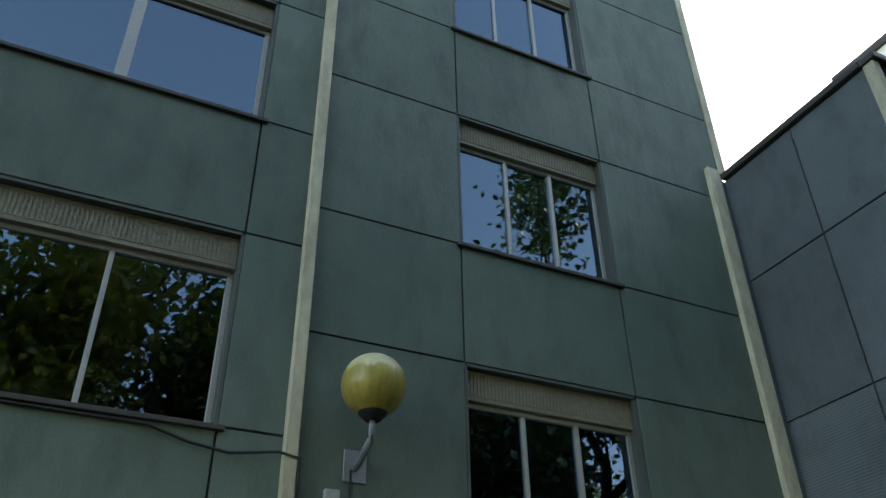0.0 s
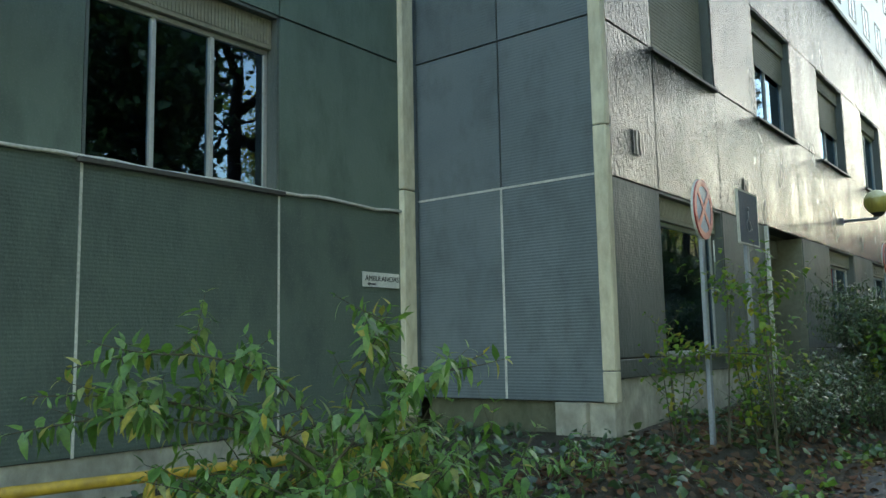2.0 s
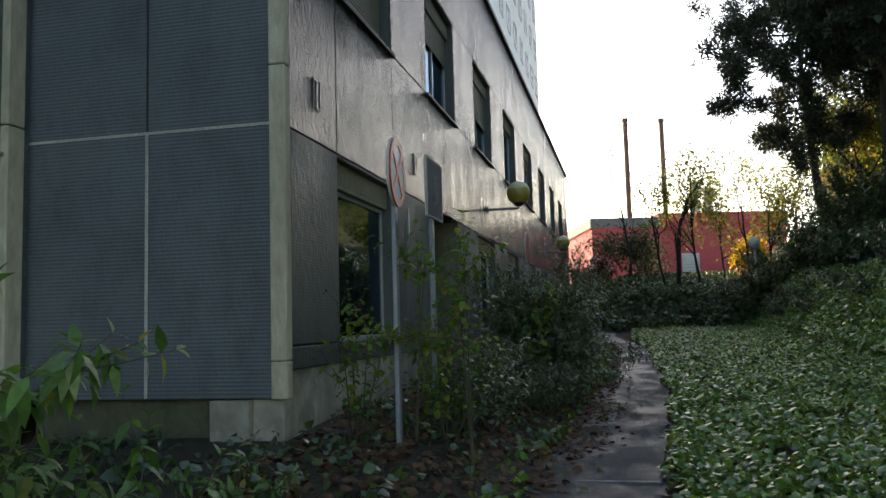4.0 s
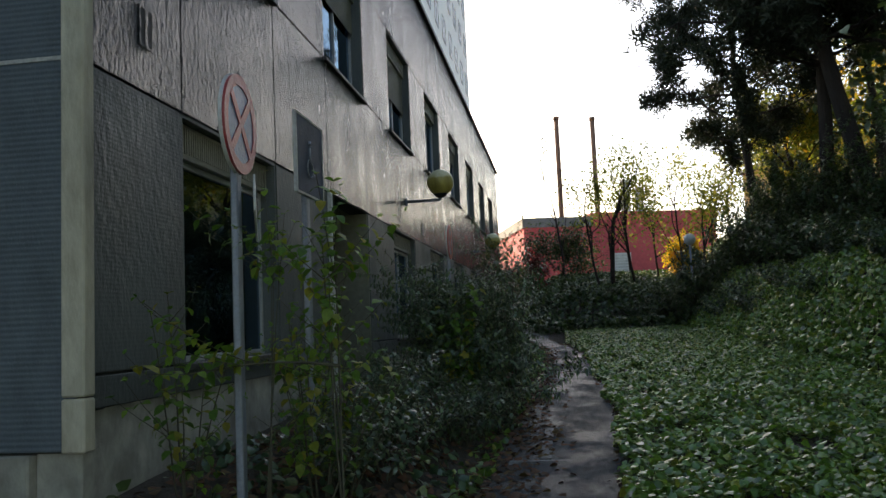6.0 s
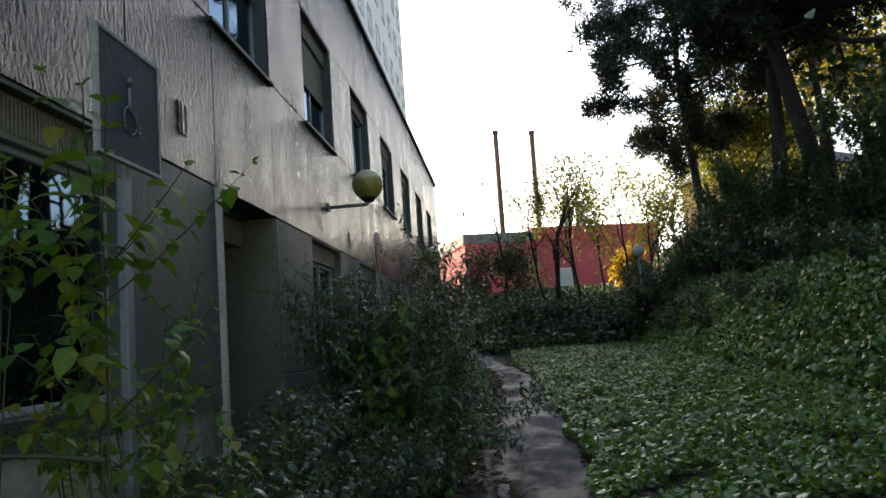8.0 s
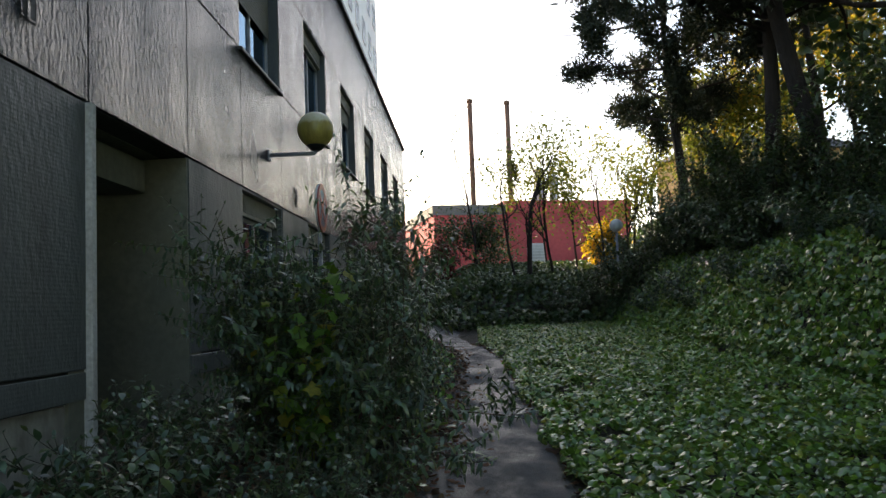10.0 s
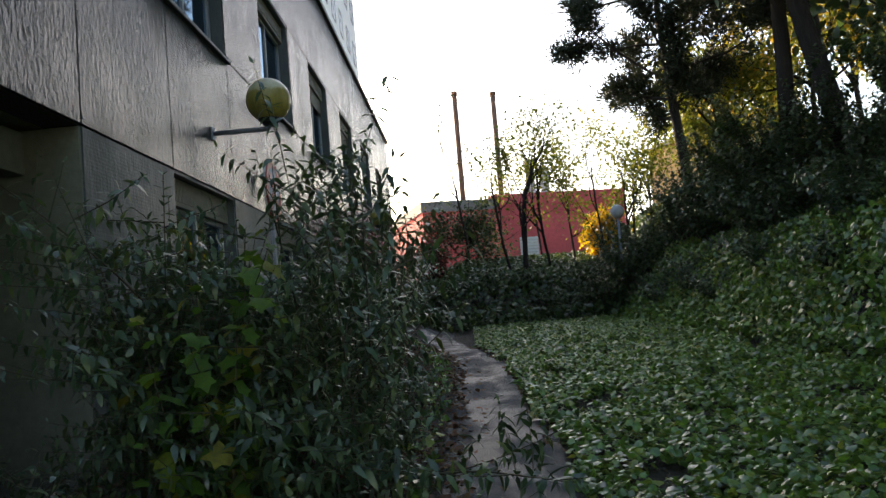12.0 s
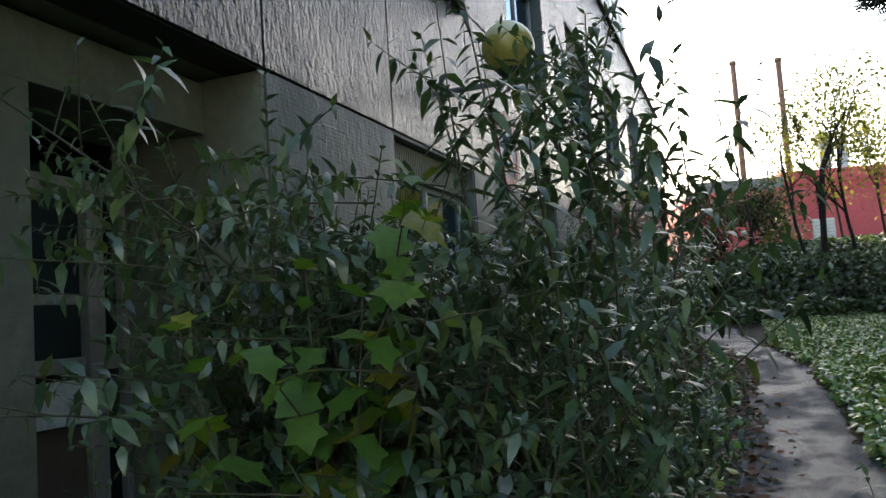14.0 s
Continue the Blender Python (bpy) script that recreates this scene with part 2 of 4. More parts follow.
M_WOOD = leafy("woodland_leaf", [(0.09, 0.12, 0.025), (0.18, 0.20, 0.035), (0.32, 0.25, 0.04), (0.45, 0.27, 0.05)], 0.5, 0.4, 0.5)
M_BIRCH = leafy("autumn_leaf", [(0.10, 0.13, 0.03), (0.17, 0.20, 0.04), (0.28, 0.25, 0.05)], 0.5, 0.4, 0.5)
# gold tones raised so that the colour holds the back-lit glow
M_GOLD = leafy("sunlit_gold_leaf", [(0.60, 0.38, 0.03), (0.75, 0.48, 0.04), (0.45, 0.32, 0.04)], 0.5, 0.4, 0.5)
M_FALLEN = leafy("fallen_leaf", [(0.10, 0.05, 0.025), (0.16, 0.07, 0.04), (0.07, 0.045, 0.03), (0.2, 0.13, 0.05)], 0.8, 0.3, 0.1)
M_REDLEAF = leafy("purple_leaf", [(0.10, 0.025, 0.03), (0.16, 0.03, 0.03), (0.07, 0.03, 0.03)], 0.5, 0.4, 0.4)


# ---- mesh helpers ----
def box(bm, x0, x1, y0, y1, z0, z1, bevel=0.0):
    r = bmesh.ops.create_cube(bm, size=1, matrix=Matrix.Translation(((x0 + x1) / 2, (y0 + y1) / 2, (z0 + z1) / 2)) @ Matrix.Diagonal((x1 - x0, y1 - y0, z1 - z0, 1)))
    if bevel:
        es = list({e for v in r["verts"] for e in v.link_edges})
        bmesh.ops.bevel(bm, geom=es, offset=bevel, segments=1, affect="EDGES")
    return bm


def boxes(*rows, bevel=0.0):
    bm = bmesh.new()
    for r in rows:
        box(bm, *r, bevel=bevel)
    return bm


def tube(bm, pts, radii, sides=8):
    rings = []
    for i, p in enumerate(pts):
        d = (Vector(pts[min(i + 1, len(pts) - 1)]) - Vector(pts[max(i - 1, 0)])).normalized()
        a = d.orthogonal().normalized() if abs(d.z) > 0.98 else d.cross(Vector((0, 0, 1))).normalized()
        b = d.cross(a)
        rings.append([bm.verts.new(Vector(p) + radii[i] * (math.cos(k * math.tau / sides) * a + math.sin(k * math.tau / sides) * b)) for k in range(sides)])
    for r, s in zip(rings, rings[1:]):
        for k in range(sides):
            f = bm.faces.new((r[k], r[(k + 1) % sides], s[(k + 1) % sides], s[k]))
            f.smooth = True
    bm.faces.new(rings[0][::-1])
    bm.faces.new(rings[-1])
    return bm


def part(name, bm, mat, parent=None, label=""):
    me = bpy.data.meshes.new(name)
    bmesh.ops.recalc_face_normals(bm, faces=bm.faces)
    bm.to_mesh(me)
    bm.free()
    me.materials.append(mat)
    ob = new(name, me)
    ob.parent = parent
    if label:
        ob["label"] = label
    return ob


def piece(name, me, mat, parent, m):
    ob = new(name, me)
    ob.parent = parent
    ob.matrix_basis = m
    return ob


def thing(name, label, category, group="", at=(0, 0, 0), kind=""):
    e = new(name)
    e.location = at
    return tagged(e, label, category, group, kind)


def raw_mesh(name, verts, faces, mat, parent=None, smooth=False):
    me = bpy.data.meshes.new(name)
    me.vertices.add(len(verts))
    me.vertices.foreach_set("co", np.asarray(verts, np.float32).ravel())
    n = faces.shape[1]
    me.loops.add(faces.size)
    me.loops.foreach_set("vertex_index", faces.astype(np.int32).ravel())
    me.polygons.add(len(faces))
    me.polygons.foreach_set("loop_start", np.arange(0, faces.size, n, dtype=np.int32))
    me.update(calc_edges=True)
    me.validate()
    me.materials.append(mat)
    ob = new(name, me)
    ob.parent = parent
    return ob


rng = np.random.default_rng(7)


def unit(v):
    return v / np.maximum(np.linalg.norm(v, axis=1, keepdims=True), 1e-6)


def leaf_arrays(pos, ahead, up, length, width, fold=0.25, droop=0.2, shape="lance"):
    """Leaves as small folded blades: at pos, pointing ahead."""
    n = len(pos)
    ahead = unit(ahead)
    side = unit(np.cross(ahead, up))
    nrm = np.cross(side, ahead)
    L, W = np.broadcast_to(length, n)[:, None], np.broadcast_to(width, n)[:, None]
    if shape == "lance":
        prof = [(0, 0), (0.3, 0.5), (0.65, 0.36), (1, 0)]
    elif shape == "round":
        prof = [(0, 0), (0.25, 0.5), (0.6, 0.48), (1, 0)]
    else:
        prof = None
    if prof:
        vs = []
        for s, w in prof:
            c = pos + ahead * L * s - nrm * L * droop * s * s
            if w == 0:
                vs.append(c)
            else:
                vs.append(c - side * W * w + nrm * W * fold * w)
                vs.append(c + side * W * w + nrm * W * fold * w)
        v = np.stack(vs, 1)          # base, l1, r1, l2, r2, tip
        t = np.array([(0, 1, 2), (1, 3, 4), (1, 4, 2), (3, 5, 4)])
    else:                             # five-lobed
        outline = [(0, 0), (0.05, -0.46), (0.36, -0.36), (0.66, -0.54), (0.70, -0.25), (1, 0), (0.70, 0.25), (0.66, 0.54), (0.36, 0.36), (0.05, 0.46)]
        vs = [pos + ahead * L * s + side * W * w - nrm * L * (droop * s * s - fold * abs(w) * 0.3) for s, w in outline]
        v = np.stack(vs, 1)
        t = np.array([(0, 1, 2), (0, 2, 8), (2, 3, 4), (2, 4, 8), (4, 6, 8), (4, 5, 6), (6, 7, 8), (8, 9, 0)])
    k = v.shape[1]
    faces = (np.arange(n)[:, None, None] * k + t[None]).reshape(-1, 3)
    return v.reshape(-1, 3), faces


def join_leaves(chunks):
    vs, fs, o = [], [], 0
    for v, f in chunks:
        vs.append(v)
        fs.append(f + o)
        o += len(v)
    return np.concatenate(vs), np.concatenate(fs)


def smooth(a, b, x):
    t = np.clip((x - a) / (b - a), 0, 1)
    return t * t * (3 - 2 * t)


# ---- ground ----
def ground_z(x, y):
    x, y = np.asarray(x, float), np.asarray(y, float)
    z = 0.028 * np.clip(x, -8, 60)
    z = z + 0.34 * smooth(2.0, 3.0, y) * smooth(3.0, 7.0, x) + 0.12 * smooth(2.2, 4.5, y) * (1 - smooth(3.0, 7.0, x))
    foot = -3.6 + 0.25 * np.sin(x * 0.35) - 1.5 * (1 - smooth(2, 14, x))
    d = foot - y
    bank = 1.9 * smooth(0, 2.2, d) + 1.7 * smooth(1.5, 9, d) + 2.5 * smooth(8, 30, d)
    bank = bank * (0.35 + 0.65 * smooth(-4, 14, x)) + 1.6 * smooth(1.0, 9, d) * smooth(22, 42, x)
    e = x - (36.5 + 0.35 * np.abs(y + 1))
    end = (1.3 * smooth(0, 4, e) + 0.9 * smooth(3, 16, e)) * (1 - smooth(1.0, 5.5, y))
    z = z + np.maximum(bank, end)
    return z + 0.03 * np.sin(x * 1.7 + y) * np.cos(y * 1.3 - x * 0.6)


def spaced(lo, hi, fine_lo, fine_hi, step):
    mid = np.arange(fine_lo, fine_hi + step / 2, step)
    left = fine_lo - np.geomspace(step, fine_lo - lo, 22)[::-1]
    right = fine_hi + np.geomspace(step, hi - fine_hi, 22)
    return np.concatenate([left, mid, right])


gx, gy = spaced(-900, 1500, -6, 62, 0.5), spaced(-900, 900, -20, 6, 0.4)
X, Y = np.meshgrid(gx, gy, indexing="ij")
V = np.stack([X, Y, ground_z(X, Y)], -1).reshape(-1, 3)
nx, ny = len(gx), len(gy)
i, j = np.meshgrid(np.arange(nx - 1), np.arange(ny - 1), indexing="ij")
q = (i * ny + j).ravel()
ground = raw_mesh("ground", V, np.stack([q, q + ny, q + ny + 1, q + 1], 1), M_SOIL)
tagged(ground, "dark soil with leaf litter, rising to a bank", "ground", kind="structure")


def path_mid(x):
    return 1.45 + 0.0 * x - 0.35 * smooth(7, 16, x) + 1.1 * smooth(24, 34, x) + 0.5 * (1 - smooth(-2, 7, x))


px = np.concatenate([np.arange(-30, 7, 1.0), np.arange(7, 36.1, 0.25)])
wob = 0.04 * np.sin(px * 1.1) + 0.025 * np.sin(px * 3.3 + 1)
rows_v = []
half_w = 0.62 - 0.12 * smooth(12, 22, px)
for s in (-1, -0.6, -0.2, 0.2, 0.6, 1):
    yy = path_mid(px) + s * (half_w + wob * (abs(s) == 1))
    rows_v.append(np.stack([px, yy, ground_z(px, yy) + 0.02 - 0.025 * (abs(s) == 1)], 1))
V = np.stack(rows_v, 1).reshape(-1, 3)
i, j = np.meshgrid(np.arange(len(px) - 1), np.arange(5), indexing="ij")
q = (i * 6 + j).ravel()
path_ob = raw_mesh("path", V, np.stack([q, q + 6, q + 7, q + 1], 1), M_PATH)
tagged(path_ob, "narrow damp grey asphalt footpath with worn edges", "path", kind="structure")


# ---- walls of cells: backing with openings, and panels of their own ----
def cell_wall(name, label, origin, along, us, zs, openings, mats, thick=0.30, gap=0.022, proud=0.03, skip=()):
    """A wall in the plane through origin along a unit vector; the outer face lies on the plane. openings: cells (i, k) left open."""
    along = Vector(along)
    inward = Vector((-along.y, along.x, 0))
    m = Matrix((( along.x, inward.x, 0, origin[0]), (along.y, inward.y, 0, origin[1]), (0, 0, 1, 0), (0, 0, 0, 1)))
    bm = bmesh.new()
    for a in range(len(us) - 1):
        for k in range(len(zs) - 1):
            if (a, k) not in openings:
                box(bm, us[a], us[a + 1], proud, thick, zs[k], zs[k + 1])
    bmesh.ops.remove_doubles(bm, verts=bm.verts, dist=1e-4)
    wall = part(name, bm, M_JOINT)
    tagged(wall, label, "wall", kind="structure")
    wall.matrix_world = m
    for a in range(len(us) - 1):
        for k in range(len(zs) - 1):
            if (a, k) in openings or (a, k) in skip:
                continue
            g = gap / 2
            p = part("panel", boxes((us[a] + g, us[a + 1] - g, 0.0, proud + 0.001, zs[k] + g, zs[k + 1] - g), bevel=0.004), mats(a, k), wall)
    return wall, m


def seal(wall, u0, u1, z0, z1, mat=None, name="joint_seal", out=0.006):
    return part(name, boxes((u0, u1, -out, 0.012, z0, z1)), mat or M_SEAL, wall)


def window(name, m, u0, u1, z0, z1, panes, shutter=0.0, box_h=0.32, label="", depth=0.17, stile=0.025):
    """Aluminium sliding window with a shutter box, reveal, sill and panes. shutter: share of the height that the slats cover."""
    w = thing(name, label, "window", kind="structure")
    w.matrix_world = m
    y0, y1 = depth, depth + 0.06
    part("reveal", boxes((u0 - 0.002, u0 + 0.03, 0.012, 0.30, z0, z1), (u1 - 0.03, u1 + 0.002, 0.012, 0.30, z0, z1), (u0, u1, 0.012, 0.30, z1 - 0.03, z1 + 0.002)), M_DULL, w)
    top = z1 - 0.03 - box_h
    if box_h:
        part("shutter_box", boxes((u0 + 0.03, u1 - 0.03, depth - 0.07, depth + 0.10, top, z1 - 0.03), bevel=0.005), M_SHUT, w, "faded cream shutter box")
        bm = bmesh.new()
        n = int((u1 - u0) / 0.045)
        for s in range(n):
            u = u0 + 0.06 + s * (u1 - u0 - 0.12) / n
            box(bm, u, u + 0.028, depth - 0.078, depth - 0.068, top + 0.05, z1 - 0.06)
        part("shutter_box_ribs", bm, M_SHUT, w)
    part("window_sill", boxes((u0 - 0.06, u1 + 0.06, -0.05, 0.26, z0 - 0.045, z0 + 0.005), bevel=0.006), M_DARKMET, w, "dark rusted metal sill")
    fr = part("window_frame", boxes((u0 + 0.03, u0 + 0.085, y0, y1, z0, top), (u1 - 0.085, u1 - 0.03, y0, y1, z0, top),
                                    (u0 + 0.03, u1 - 0.03, y0 - 0.004, y1, top - 0.05, top), (u0 + 0.03, u1 - 0.03, y0 - 0.004, y1, z0 + 0.006, z0 + 0.055), bevel=0.004), M_ALU, w)
    iu0, iu1 = u0 + 0.085, u1 - 0.085
    for s in range(1, panes):
        u = iu0 + (iu1 - iu0) * s / panes
        part("mullion", boxes((u - stile, u + stile, y0 - 0.012, y1, z0 + 0.055, top - 0.05), bevel=0.004), M_ALU, w)
    for s in range(panes):
        a, b = iu0 + (iu1 - iu0) * s / panes, iu0 + (iu1 - iu0) * (s + 1) / panes
        off = 0.012 * (s % 2)
        p = part("pane", boxes((a, b, y0 + 0.02 + off, y0 + 0.026 + off, z0 + 0.05, top - 0.045)), M_GLASS, w)
        p.visible_shadow = False
    if shutter:
        bm = bmesh.new()
        z = top
        while z > top - shutter * (top - z0) + 0.02:
            box(bm, u0 + 0.05, u1 - 0.05, y0 - 0.03, y0 - 0.018, z - 0.046, z, 0.004)
            z -= 0.05
        part("shutter", bm, M_SHUT, w, "lowered cream roller shutter slats")
    return w


CX = [8.15]
for k in range(9):
    CX += [9.55 + 4.2 * k, 11.75 + 4.2 * k]
CX = [c for c in CX if c < 43.4]
CX.append(44.6)
CZ = [1.18, 1.40, 3.43, 5.25, 7.20, 9.15]
CX0 = [0.04] + [c - 8.15 for c in CX[1:]]
win_cols = [a for a in range(len(CX) - 1) if a % 2 == 1 and a < len(CX) - 2]
open_c = {(a, k) for a in win_cols for k in (1, 3)} | {(3, 0)}
wall_c, mc = cell_wall("wall_long", "long glossy grey-green precast panel wall, rain streaked", (8.15, 4.15), (1, 0, 0), CX0, CZ, open_c,
                       lambda a, k: M_DULL if k < 2 else M_GLOSS)
BU = [0.0, 1.33, 2.69]
BZ = [0.93, 3.45, 5.30, 7.37, 9.15]
wall_b, mb = cell_wall("wall_end", "bluish grey ribbed panel wall between two cream strips", (8.15, 6.88), (0, -1, 0), BU, BZ, set(), lambda a, k: M_GREY, proud=0.03)
AX = [-17.0, -9.0, -4.0, 1.18, 1.83, 3.62, 5.83, 8.15]
AZ = [0.70, 3.27, 5.25, 6.75, 8.77, 10.38, 12.4, 14.2]
AX0 = [a - 1.83 for a in AX[4:]]
open_a = {(1, 1), (1, 3), (1, 5)}
wall_a, ma = cell_wall("wall_front", "grey-green precast panel wall, lower course ribbed", (1.83, 6.88), (1, 0, 0), AX0, AZ, open_a, lambda a, k: M_GREEN_RIB if k == 0 else M_GREEN)
DX = [-14.0, -6.6, -3.3, 1.18, 1.83]
DZ = [0.70, 2.67, 4.16, 6.20, 7.72, 9.68, 11.28, 14.2]
DX0 = [d + 14.0 for d in DX]
open_d = {(2, 2), (2, 4)}
wall_d, md = cell_wall("wall_front_stair", "grey-green precast panel wall beside a cream strip", (-14.0, 6.88), (1, 0, 0), DX0, DZ, open_d, lambda a, k: M_GREEN_RIB if k == 0 else M_GREEN)

# white sealed joints
for u in (3.62, 5.83):
    seal(wall_a, u - 1.83 - 0.012, u - 1.83 + 0.012, 0.70, 3.24)
seal(wall_a, 0.06, 1.75, 3.262, 3.278)
seal(wall_d, 1.18 + 14 - 0.012, 1.18 + 14 + 0.012, 0.7, 2.66)
seal(wall_d, 7.5, 15.75, 2.66, 2.685)
seal(wall_b, 1.33 - 0.014, 1.33 + 0.014, 0.95, 3.44)
seal(wall_b, 0.02, 2.61, 3.437, 3.463)

# cream strips and plinths
strip = part("trim", boxes((1.77, 1.90, 6.80, 6.90, 0.7, 14.2), bevel=0.012), M_CREAM)
tagged(strip, "weathered cream vertical joint strip on the wall", "trim", kind="structure")
strip = part("trim", boxes((7.80, 8.03, 6.80, 6.90, 0.7, 3.56), (7.80, 8.03, 6.80, 6.90, 3.575, 9.3), bevel=0.012), M_CREAM)
tagged(strip, "weathered cream strip in the inner corner", "trim", kind="structure")
strip = part("trim", boxes((8.03, 8.147, 6.855, 6.90, 0.7, 9.14)), M_GREY)
tagged(strip, "narrow bluish grey return beside the corner strip", "trim", kind="structure")
strip = part("trim", boxes(*[(8.13, 8.26, 4.13, 4.29, z0, z1) for z0, z1 in ((0.93, 1.265), (1.275, 3.99), (4.0, 6.70), (6.71, 9.16))], bevel=0.012), M_CREAM)
tagged(strip, "weathered cream corner strip with peeling paint", "trim", kind="structure")
strip = part("trim", boxes((8.10, 8.24, 6.86, 7.0, 9.3, 14.2), bevel=0.012), M_CREAM)
tagged(strip, "cream corner strip on the taller block", "trim", kind="structure")
pl = part("plinth", boxes((8.20, 13.72, 4.19, 4.5, -0.3, 1.18), (16.02, 44.6, 4.19, 4.5, -0.3, 1.18), (8.12, 8.5, 4.5, 4.89, -0.3, 0.925), bevel=0.01), M_CONC)
tagged(pl, "stained bare concrete plinth under the panels", "plinth", kind="structure")
pl = part("plinth", boxes((8.30, 8.6, 4.895, 6.85, -0.3, 0.926), bevel=0.01), M_MOSS)
tagged(pl, "recessed mossy concrete plinth under the end wall", "plinth", kind="structure")
pl = part("plinth", boxes((-14.0, 8.14, 6.91, 7.3, -0.5, 0.70), bevel=0.01), M_CONC)
tagged(pl, "pale concrete plinth with dirt stains", "plinth", kind="structure")

# closing of the blocks
def shell(name, label, rows, mat):
    return tagged(part(name, boxes(*rows), mat), label, "wall", kind="structure")


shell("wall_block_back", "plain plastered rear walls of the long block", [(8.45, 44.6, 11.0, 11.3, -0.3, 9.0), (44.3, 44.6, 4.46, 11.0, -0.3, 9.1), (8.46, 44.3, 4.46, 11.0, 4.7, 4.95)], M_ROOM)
shell("roof_long", "flat felt roof of the long block", [(8.16, 44.62, 4.16, 11.3, 8.95, 9.13)], M_ROOF)
edge = part("roof_edge", boxes((8.10, 44.66, 4.07, 4.3, 9.154, 9.26), (8.08, 8.26, 4.3, 6.85, 9.154, 9.26), bevel=0.01), M_DARKMET)
tagged(edge, "dark metal roof edge flashing", "trim", kind="structure")
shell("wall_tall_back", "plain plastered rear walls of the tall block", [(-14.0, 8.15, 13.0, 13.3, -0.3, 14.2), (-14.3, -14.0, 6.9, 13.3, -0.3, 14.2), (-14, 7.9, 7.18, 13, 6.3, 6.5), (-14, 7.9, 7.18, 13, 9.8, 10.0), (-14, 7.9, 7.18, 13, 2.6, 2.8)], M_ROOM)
shell("wall_tall_side", "grey-green side wall of the tall block", [(7.85, 8.14, 7.18, 13.3, -0.3, 14.2)], M_GREEN)
shell("roof_tall", "flat felt roof of the tall block", [(-14.3, 8.16, 6.86, 13.3, 14.2, 14.45)], M_ROOF)

# windows
def u_c(k):
    return 1.40 + 4.2 * k, 3.60 + 4.2 * k


for k in range(8):
    a, b = u_c(k)
    window(f"window_{k + 1}", mc, a, b, 5.25, 7.20, 2, {0: 1.0, 1: 0.35, 2: 0.5, 3: 0.0}.get(k, 0.2), 0.3, "upper window with dark glass, roller shutter " + ("lowered" if k == 0 else "partly lowered"))
    if k != 1:
        window(f"window_{k + 11}", mc, a, b, 1.40, 3.43, 1 if k == 0 else 2, 0.0, 0.3, "ground floor aluminium window with dark glass and shutter box")
for n, k in enumerate((1, 3, 5)):
    window(f"window_{n + 21}", ma, 3.62 - 1.83, 5.83 - 1.83, AZ[k], AZ[k + 1], 3, 0.0, 0.34, "three-light aluminium window reflecting sky and trees")
for n, k in enumerate((2, 4)):
    window(f"window_{n + 24}", md, DX0[2], DX0[3], DZ[k], DZ[k + 1], 4 - n, 0.0, 0.36, "wide aluminium window reflecting sky and trees", stile=0.025 + 0.04 * n)

# ---- recessed entrance ----
porch = part("porch_walls", boxes((13.45, 13.775, 4.165, 6.2, 0.2, 3.42), (15.93, 16.3, 4.165, 6.2, 0.2, 3.42), (13.775, 14.56, 4.60, 4.85, 0.2, 3.07),
                                  (13.775, 15.93, 4.60, 4.85, 3.07, 3.40), (13.45, 16.3, 4.46, 6.2, 3.43, 3.55), (14.56, 15.93, 4.85, 6.2, 3.075, 3.2), bevel=0.004),
             surface("olive_plaster", (0.22, 0.225, 0.16), (0.17, 0.178, 0.13), (0.11, 0.11, 0.08), 0.8, 0, 1.2, 12))
tagged(porch, "olive plastered recessed entrance with a deep lintel", "wall", kind="structure")
jamb = part("trim", boxes((13.69, 13.77, 4.10, 4.24, 0.35, 3.42), bevel=0.006), M_SEAL)
tagged(jamb, "pale grey metal jamb of the recessed entrance", "trim", kind="structure")
slab = part("porch_floor", boxes((13.4, 16.3, 4.0, 6.2, -0.2, 0.60)), M_CONC)
tagged(slab, "worn concrete floor slab of the entrance", "floor", kind="structure")
M_DOOR = surface("grey_door_frame", (0.32, 0.31, 0.27), (0.26, 0.25, 0.22), (0.18, 0.17, 0.15), 0.6, 0, 2, 20)
door = thing("door_1", "glazed grey framed entrance door with transom, closed", "door", kind="structure")
part("door_frame", boxes((14.58, 14.68, 5.25, 5.35, 0.6, 3.07), (15.87, 15.927, 5.25, 5.35, 0.6, 3.07), (14.68, 15.87, 5.26, 5.34, 2.70, 2.81), (15.56, 15.70, 5.23, 5.34, 0.6, 2.70), (14.68, 15.56, 5.26, 5.34, 1.62, 1.71), (15.70, 15.87, 5.26, 5.34, 1.62, 1.71), (14.68, 15.56, 5.265, 5.335, 2.03, 2.09), bevel=0.006), M_DOOR, door)
part("kick_panel", boxes((14.68, 15.56, 5.28, 5.32, 0.6, 1.30)), surface("brown_board", (0.16, 0.11, 0.07), (0.12, 0.09, 0.06), (0.08, 0.06, 0.04), 0.7), door, "brown lower door board")
# added white sheet: paints the bright reflection of the lower glass panel
part("paper_sheet", boxes((14.72, 15.64, 5.215, 5.225, 1.32, 1.58), bevel=0.002), M_WHITE, door, "pale sheet standing for the reflection in the lower door glass")
handle = part("door_handle", tube(bmesh.new(), [(15.60, 5.23, 1.66), (15.60, 5.17, 1.66), (15.50, 5.17, 1.66)], [0.011] * 3, 8), M_ALU, door, "grey metal lever handle")
for a, b, c, d in ((14.68, 15.56, 1.71, 2.03), (14.68, 15.56, 2.09, 2.70), (15.70, 15.87, 1.71, 2.70), (14.68, 15.87, 2.81, 3.07), (15.70, 15.87, 0.6, 1.62)):
    part("pane", boxes((a, b, 5.30, 5.306, c, d)), M_GLASS, door)
